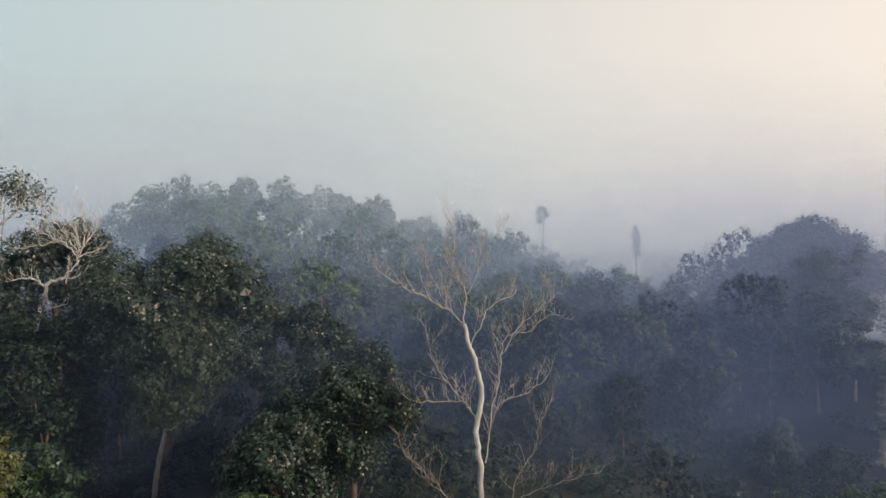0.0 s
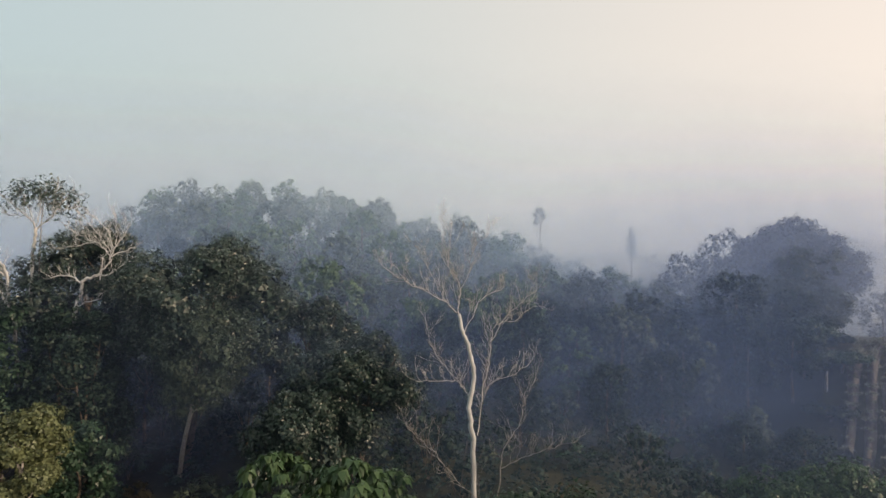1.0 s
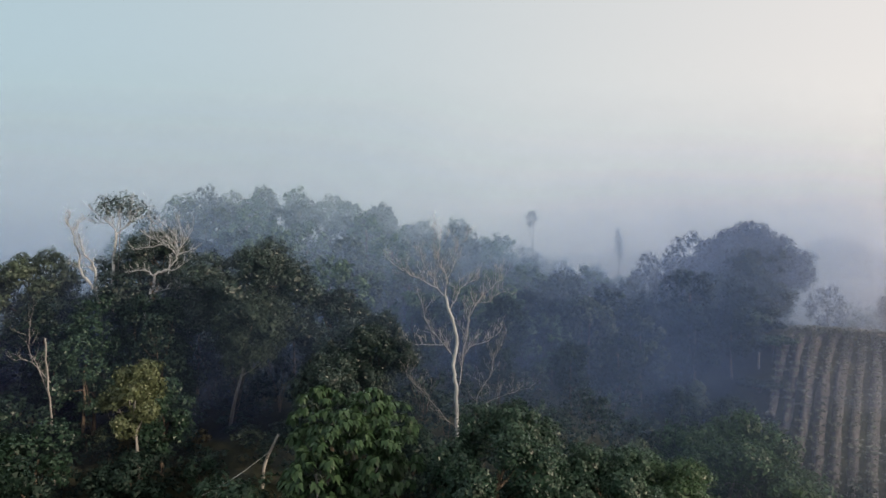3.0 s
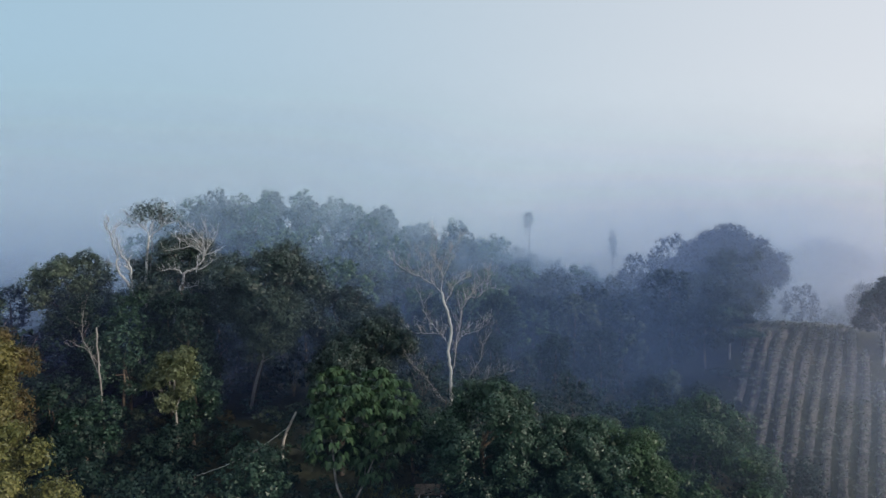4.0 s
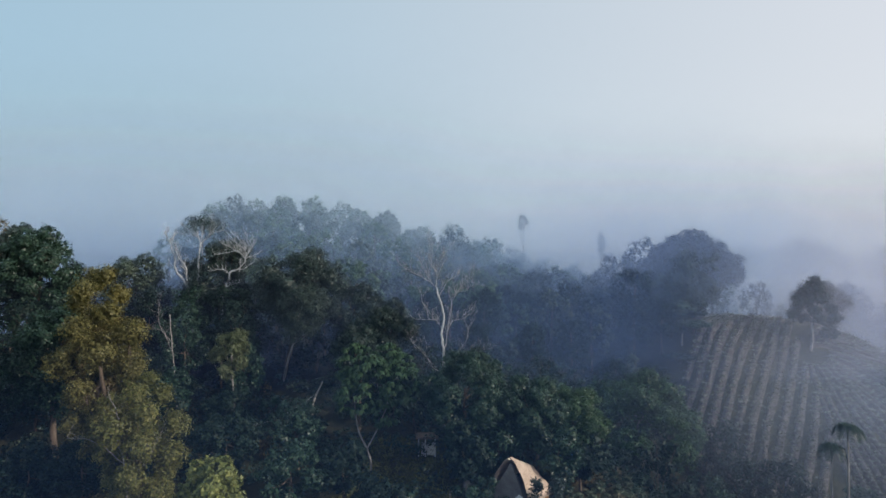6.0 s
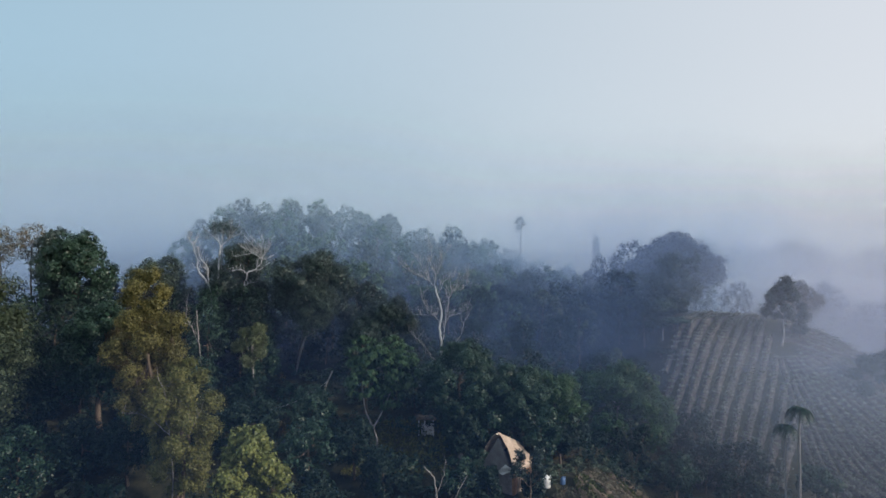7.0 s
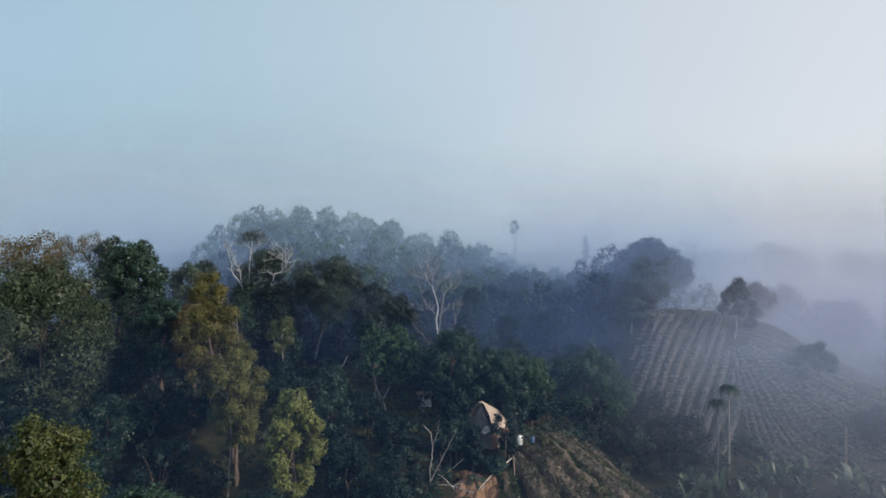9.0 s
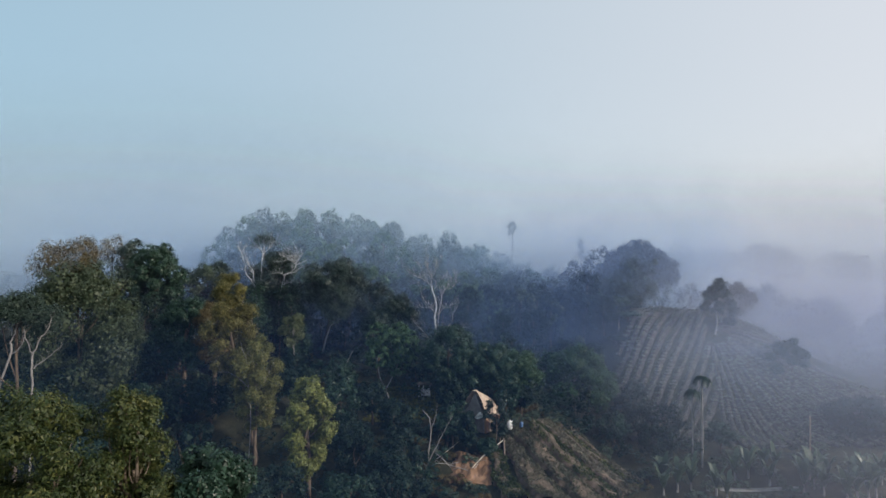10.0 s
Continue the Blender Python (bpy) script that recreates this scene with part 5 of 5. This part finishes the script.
def soil_ridge(parent, line, wide, tall, seed, material, tuft, leaf, leaf_size=0.2, name="ridge"):
    """A raised, uneven row of soil along a line on the ground, with plants on its crest."""
    rng = np.random.default_rng(seed)
    p = np.asarray(line, float)
    t = unit(np.gradient(p, axis=0) * (1, 1, 0))
    side = np.stack([-t[:, 1], t[:, 0], np.zeros(len(p))], 1)
    shape = [(-0.5, -0.25), (-0.36, 0.35), (-0.12, 0.95), (0.12, 1.0), (0.36, 0.35), (0.5, -0.25)]
    v = []
    for o, h in shape:
        q = p + side * wide * o * (1 + soft(rng, len(p), 0.22))[:, None]
        g = np.array([height(a, b) for a, b in q[:, :2]])
        q[:, 2] = g + tall * h * (1 + soft(rng, len(p), 0.3))
        v.append(q)
    n, k = len(p), len(shape)
    b = Build().add(np.concatenate(v), [(c * n + i, (c + 1) * n + i, (c + 1) * n + i + 1, c * n + i + 1) for c in range(k - 1) for i in range(n - 1)])
    row = part(name, b, material, parent)
    b = Build()
    top = (v[2] + v[3]) / 2
    at = top[rng.integers(0, n, tuft)] + rng.normal(size=(tuft, 3)) * (wide * 0.26, wide * 0.26, 0.04)
    at = np.repeat(at, 7, 0) + rng.normal(size=(tuft * 7, 3)) * (0.10, 0.10, 0.05) + (0, 0, leaf_size * 0.4)
    add_leaves(b, at, unit(rng.normal(size=at.shape) + (0, 0, 0.2)), leaf_size, leaf_size * 0.4, rng, -0.8)
    part("crop", b, leaf, row)


def field():
    root = tagged(new("tilled_field"), "tilled hillside field with long soil ridges and sparse crop", "field", kind="structure")
    # rows slant up the face of the knoll, all one way, as far as the seam
    for k in range(12):
        pts = []
        for y in np.arange(22.5, 51.0, 0.5):
            x = 28.9 + 1.5 * k + (y - 39) * (0.81 - 0.009 * k) + 0.10 * math.sin(y * 0.5 + k)
            if 25.6 + (y - 30) * 0.34 < x < 43.6 - (42 - y) * 0.30 and y < 51.5 - 0.35 * max(0, x - 38):
                pts.append((x, y, 0))
        if len(pts) > 6:
            soil_ridge(root, pts, 0.85, 0.46, 400 + k, SOIL, len(pts) * 7, LEAF_CROP, 0.22)
    # beyond the seam the rows fan out round the shoulder; new rows begin where the fan widens
    for i in range(29):
        a = radians(-14 - 3.35 * i)
        pts = []
        for r in np.arange(2.6 if i % 4 == 0 else 5.5 if i % 4 == 2 else 11.5, 32, 0.6):
            q = np.array([44.2, 42.0]) + r * np.array([math.cos(a), math.sin(a)]) + 0.09 * math.sin(r * 0.6 + i)
            if 20.3 < q[1] < 47 and q[0] < 66:
                pts.append((*q, 0))
        if len(pts) > 5:
            soil_ridge(root, pts, 0.72, 0.40, 460 + i, SOIL, len(pts) * 5, LEAF_CROP, 0.22)
    # short rows over the back of the shoulder
    for i in range(7):
        pts = [(45.4 + u + 0.5 * i, 42.6 + 0.75 * i - 0.10 * u + 0.08 * math.sin(u), 0) for u in np.arange(0, 13 - i, 0.6)]
        soil_ridge(root, pts, 0.62, 0.34, 500 + i, SOIL, len(pts) * 5, LEAF_CROP, 0.2)


def plot():
    """Grassy beds between deep furrows, fanning out down the slope."""
    root = tagged(new("terraced_plot"), "small terraced plot with grassy beds and dark furrows", "garden plot", kind="structure")
    furrows = [((6.3, 4.6), (6.9, 0.0)), ((8.0, 5.9), (9.5, 0.8)), ((8.9, 7.2), (13.4, 1.8)), ((10.8, 8.0), (16.3, 3.7)), ((11.8, 9.6), (18.2, 6.3)),
               ((12.8, 11.2), (19.3, 7.8)), ((13.8, 13.0), (20.4, 9.3)), ((15.2, 14.8), (21.4, 10.7)), ((16.6, 16.6), (22.3, 12.0))]
    us = np.linspace(0, 1.2, 40)
    for i, ((a, b), (c, d)) in enumerate(zip(furrows, furrows[1:])):
        rng = np.random.default_rng(500 + i)
        a, b, c, d = (np.array(q) for q in (a, b, c, d))
        wob0, wob1 = soft(np.random.default_rng(600 + i), 40, 0.14), soft(np.random.default_rng(601 + i), 40, 0.14)
        one, two = a + (b - a) * us[:, None] + wob0[:, None], c + (d - c) * us[:, None] + wob1[:, None]
        v = []
        for o, h in ((0.12, -0.3), (0.18, 0.45), (0.30, 0.68), (0.55, 0.70), (0.74, 0.6), (0.82, 0.35), (0.88, -0.3)):
            q = one + (two - one) * o
            v.append([(x, y, height(x, y) + h + (0.10 * n if h > 0 else 0)) for (x, y), n in zip(q, soft(rng, 40, 1.0))])
        n, k = 40, len(v)
        bed = part("bed", Build().add(np.concatenate(v), [(e * n + s, (e + 1) * n + s, (e + 1) * n + s + 1, e * n + s + 1) for e in range(k - 1) for s in range(n - 1)]), GRASSY, root)
        tuft = 620
        w, s = rng.uniform(0.18, 0.82, tuft), rng.integers(0, n, tuft)
        q = one[s] + (two[s] - one[s]) * w[:, None] + rng.normal(size=(tuft, 2)) * 0.1
        at = np.array([(x, y, height(x, y) + 0.62) for x, y in q])
        at = np.repeat(at, 6, 0) + rng.normal(size=(tuft * 6, 3)) * (0.10, 0.10, 0.06)
        g = Build()
        add_leaves(g, at, unit(rng.normal(size=at.shape) + (0, 0, 0.2)), 0.30, 0.11, rng, -0.9)
        part("grass", g, LEAF_BED if i % 3 else LEAF_OLIVE, bed)


field()
plot()

# ---- path in the valley ----
pb = Build()
pts = smooth_line([(31.0, 10.9, 0), (34.0, 10.7, 0), (37.0, 10.5, 0), (39.2, 10.4, 0)], 12)
pb.add([(x, y + o, height(x, y + o) + 0.12 - (0.2 if abs(o) > 0.3 else 0)) for o in (-0.34, -0.26, 0.26, 0.34) for x, y, _ in pts],
       [(c * len(pts) + i, c * len(pts) + i + 1, (c + 1) * len(pts) + i + 1, (c + 1) * len(pts) + i) for c in range(3) for i in range(len(pts) - 1)])
tagged(part("path", pb, CONCRETE), "short pale concrete path through the valley", "path", kind="structure")


# ---- mist: thin drifting banks one behind the other ----
def mist_bank(y, x0, x1, z0, z1, density, low, high, seed, bow, foot, tone, least=0.6, drop=22):
    nu, nv = 60, 2
    v = []
    for j in range(nv):
        for i in range(nu):
            u = i / (nu - 1)
            x = x0 + (x1 - x0) * u
            v.append((x, y + bow * math.sin(u * 5 + seed), z0 + (z1 - z0) * j / (nv - 1)))
    b = Build().add(v, [(j * nu + i, j * nu + i + 1, (j + 1) * nu + i + 1, (j + 1) * nu + i) for j in range(nv - 1) for i in range(nu - 1)])
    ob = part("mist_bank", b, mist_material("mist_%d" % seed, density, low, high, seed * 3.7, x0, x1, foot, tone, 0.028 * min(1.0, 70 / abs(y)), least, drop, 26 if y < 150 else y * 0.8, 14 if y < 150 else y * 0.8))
    tagged(ob, "thin drifting bank of morning mist, tinted with its light or shade", "mist", "banks of mist", kind="stuff")


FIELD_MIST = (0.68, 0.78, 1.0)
# SHADE and the other dark tones put the valley's shade into the mist's colour
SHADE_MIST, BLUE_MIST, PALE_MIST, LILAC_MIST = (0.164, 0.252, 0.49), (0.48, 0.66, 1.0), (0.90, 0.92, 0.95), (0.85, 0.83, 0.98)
# dimmer far left, paler far right: the sun's side is in the tones
DIM_MIST = (0.56, 0.70, 0.85)
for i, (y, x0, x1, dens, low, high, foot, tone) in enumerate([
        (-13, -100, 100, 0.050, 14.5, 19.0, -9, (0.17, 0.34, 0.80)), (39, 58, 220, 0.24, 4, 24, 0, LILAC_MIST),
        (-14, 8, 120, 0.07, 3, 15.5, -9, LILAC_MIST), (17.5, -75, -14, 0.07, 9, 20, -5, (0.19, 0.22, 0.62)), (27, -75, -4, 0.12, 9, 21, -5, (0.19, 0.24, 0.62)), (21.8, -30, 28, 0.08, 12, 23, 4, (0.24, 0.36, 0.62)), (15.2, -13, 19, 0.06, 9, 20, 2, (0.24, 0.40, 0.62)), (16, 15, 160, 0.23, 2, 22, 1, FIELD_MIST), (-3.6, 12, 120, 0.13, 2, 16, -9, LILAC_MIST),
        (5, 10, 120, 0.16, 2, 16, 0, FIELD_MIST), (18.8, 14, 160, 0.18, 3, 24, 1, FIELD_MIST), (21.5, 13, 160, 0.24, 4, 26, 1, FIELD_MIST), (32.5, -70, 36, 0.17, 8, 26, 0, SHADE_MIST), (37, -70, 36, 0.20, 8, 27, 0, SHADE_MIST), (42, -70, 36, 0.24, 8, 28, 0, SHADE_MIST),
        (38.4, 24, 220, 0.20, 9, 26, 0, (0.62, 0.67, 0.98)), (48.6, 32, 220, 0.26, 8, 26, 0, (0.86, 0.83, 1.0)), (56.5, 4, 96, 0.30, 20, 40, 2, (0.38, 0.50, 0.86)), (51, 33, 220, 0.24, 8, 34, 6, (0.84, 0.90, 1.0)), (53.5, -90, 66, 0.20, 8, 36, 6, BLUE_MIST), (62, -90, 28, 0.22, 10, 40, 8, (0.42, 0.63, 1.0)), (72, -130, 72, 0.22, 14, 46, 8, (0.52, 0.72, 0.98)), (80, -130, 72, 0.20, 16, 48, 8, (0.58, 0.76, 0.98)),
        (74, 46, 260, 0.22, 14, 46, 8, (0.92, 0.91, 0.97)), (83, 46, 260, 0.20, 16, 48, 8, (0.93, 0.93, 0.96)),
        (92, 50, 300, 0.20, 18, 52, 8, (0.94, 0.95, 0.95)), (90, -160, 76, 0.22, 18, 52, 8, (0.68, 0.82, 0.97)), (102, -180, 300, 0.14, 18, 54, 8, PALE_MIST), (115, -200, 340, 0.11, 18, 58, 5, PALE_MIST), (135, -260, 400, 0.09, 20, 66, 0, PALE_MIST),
        (172, -500, 70, 0.24, 12, 100, 0, DIM_MIST), (168, -90, 620, 0.24, 12, 62, 0, (0.94, 0.98, 0.95))]
        + [(300 + 45 * k, -1600, 110, 0.24, 0, 150 + 12 * k, -40, DIM_MIST) for k in range(4)] + [(310 + 45 * k, -130, 1900, 0.24, 0, 66 + 12 * k, -40, (0.94, 0.98, 0.95)) for k in range(4)]):
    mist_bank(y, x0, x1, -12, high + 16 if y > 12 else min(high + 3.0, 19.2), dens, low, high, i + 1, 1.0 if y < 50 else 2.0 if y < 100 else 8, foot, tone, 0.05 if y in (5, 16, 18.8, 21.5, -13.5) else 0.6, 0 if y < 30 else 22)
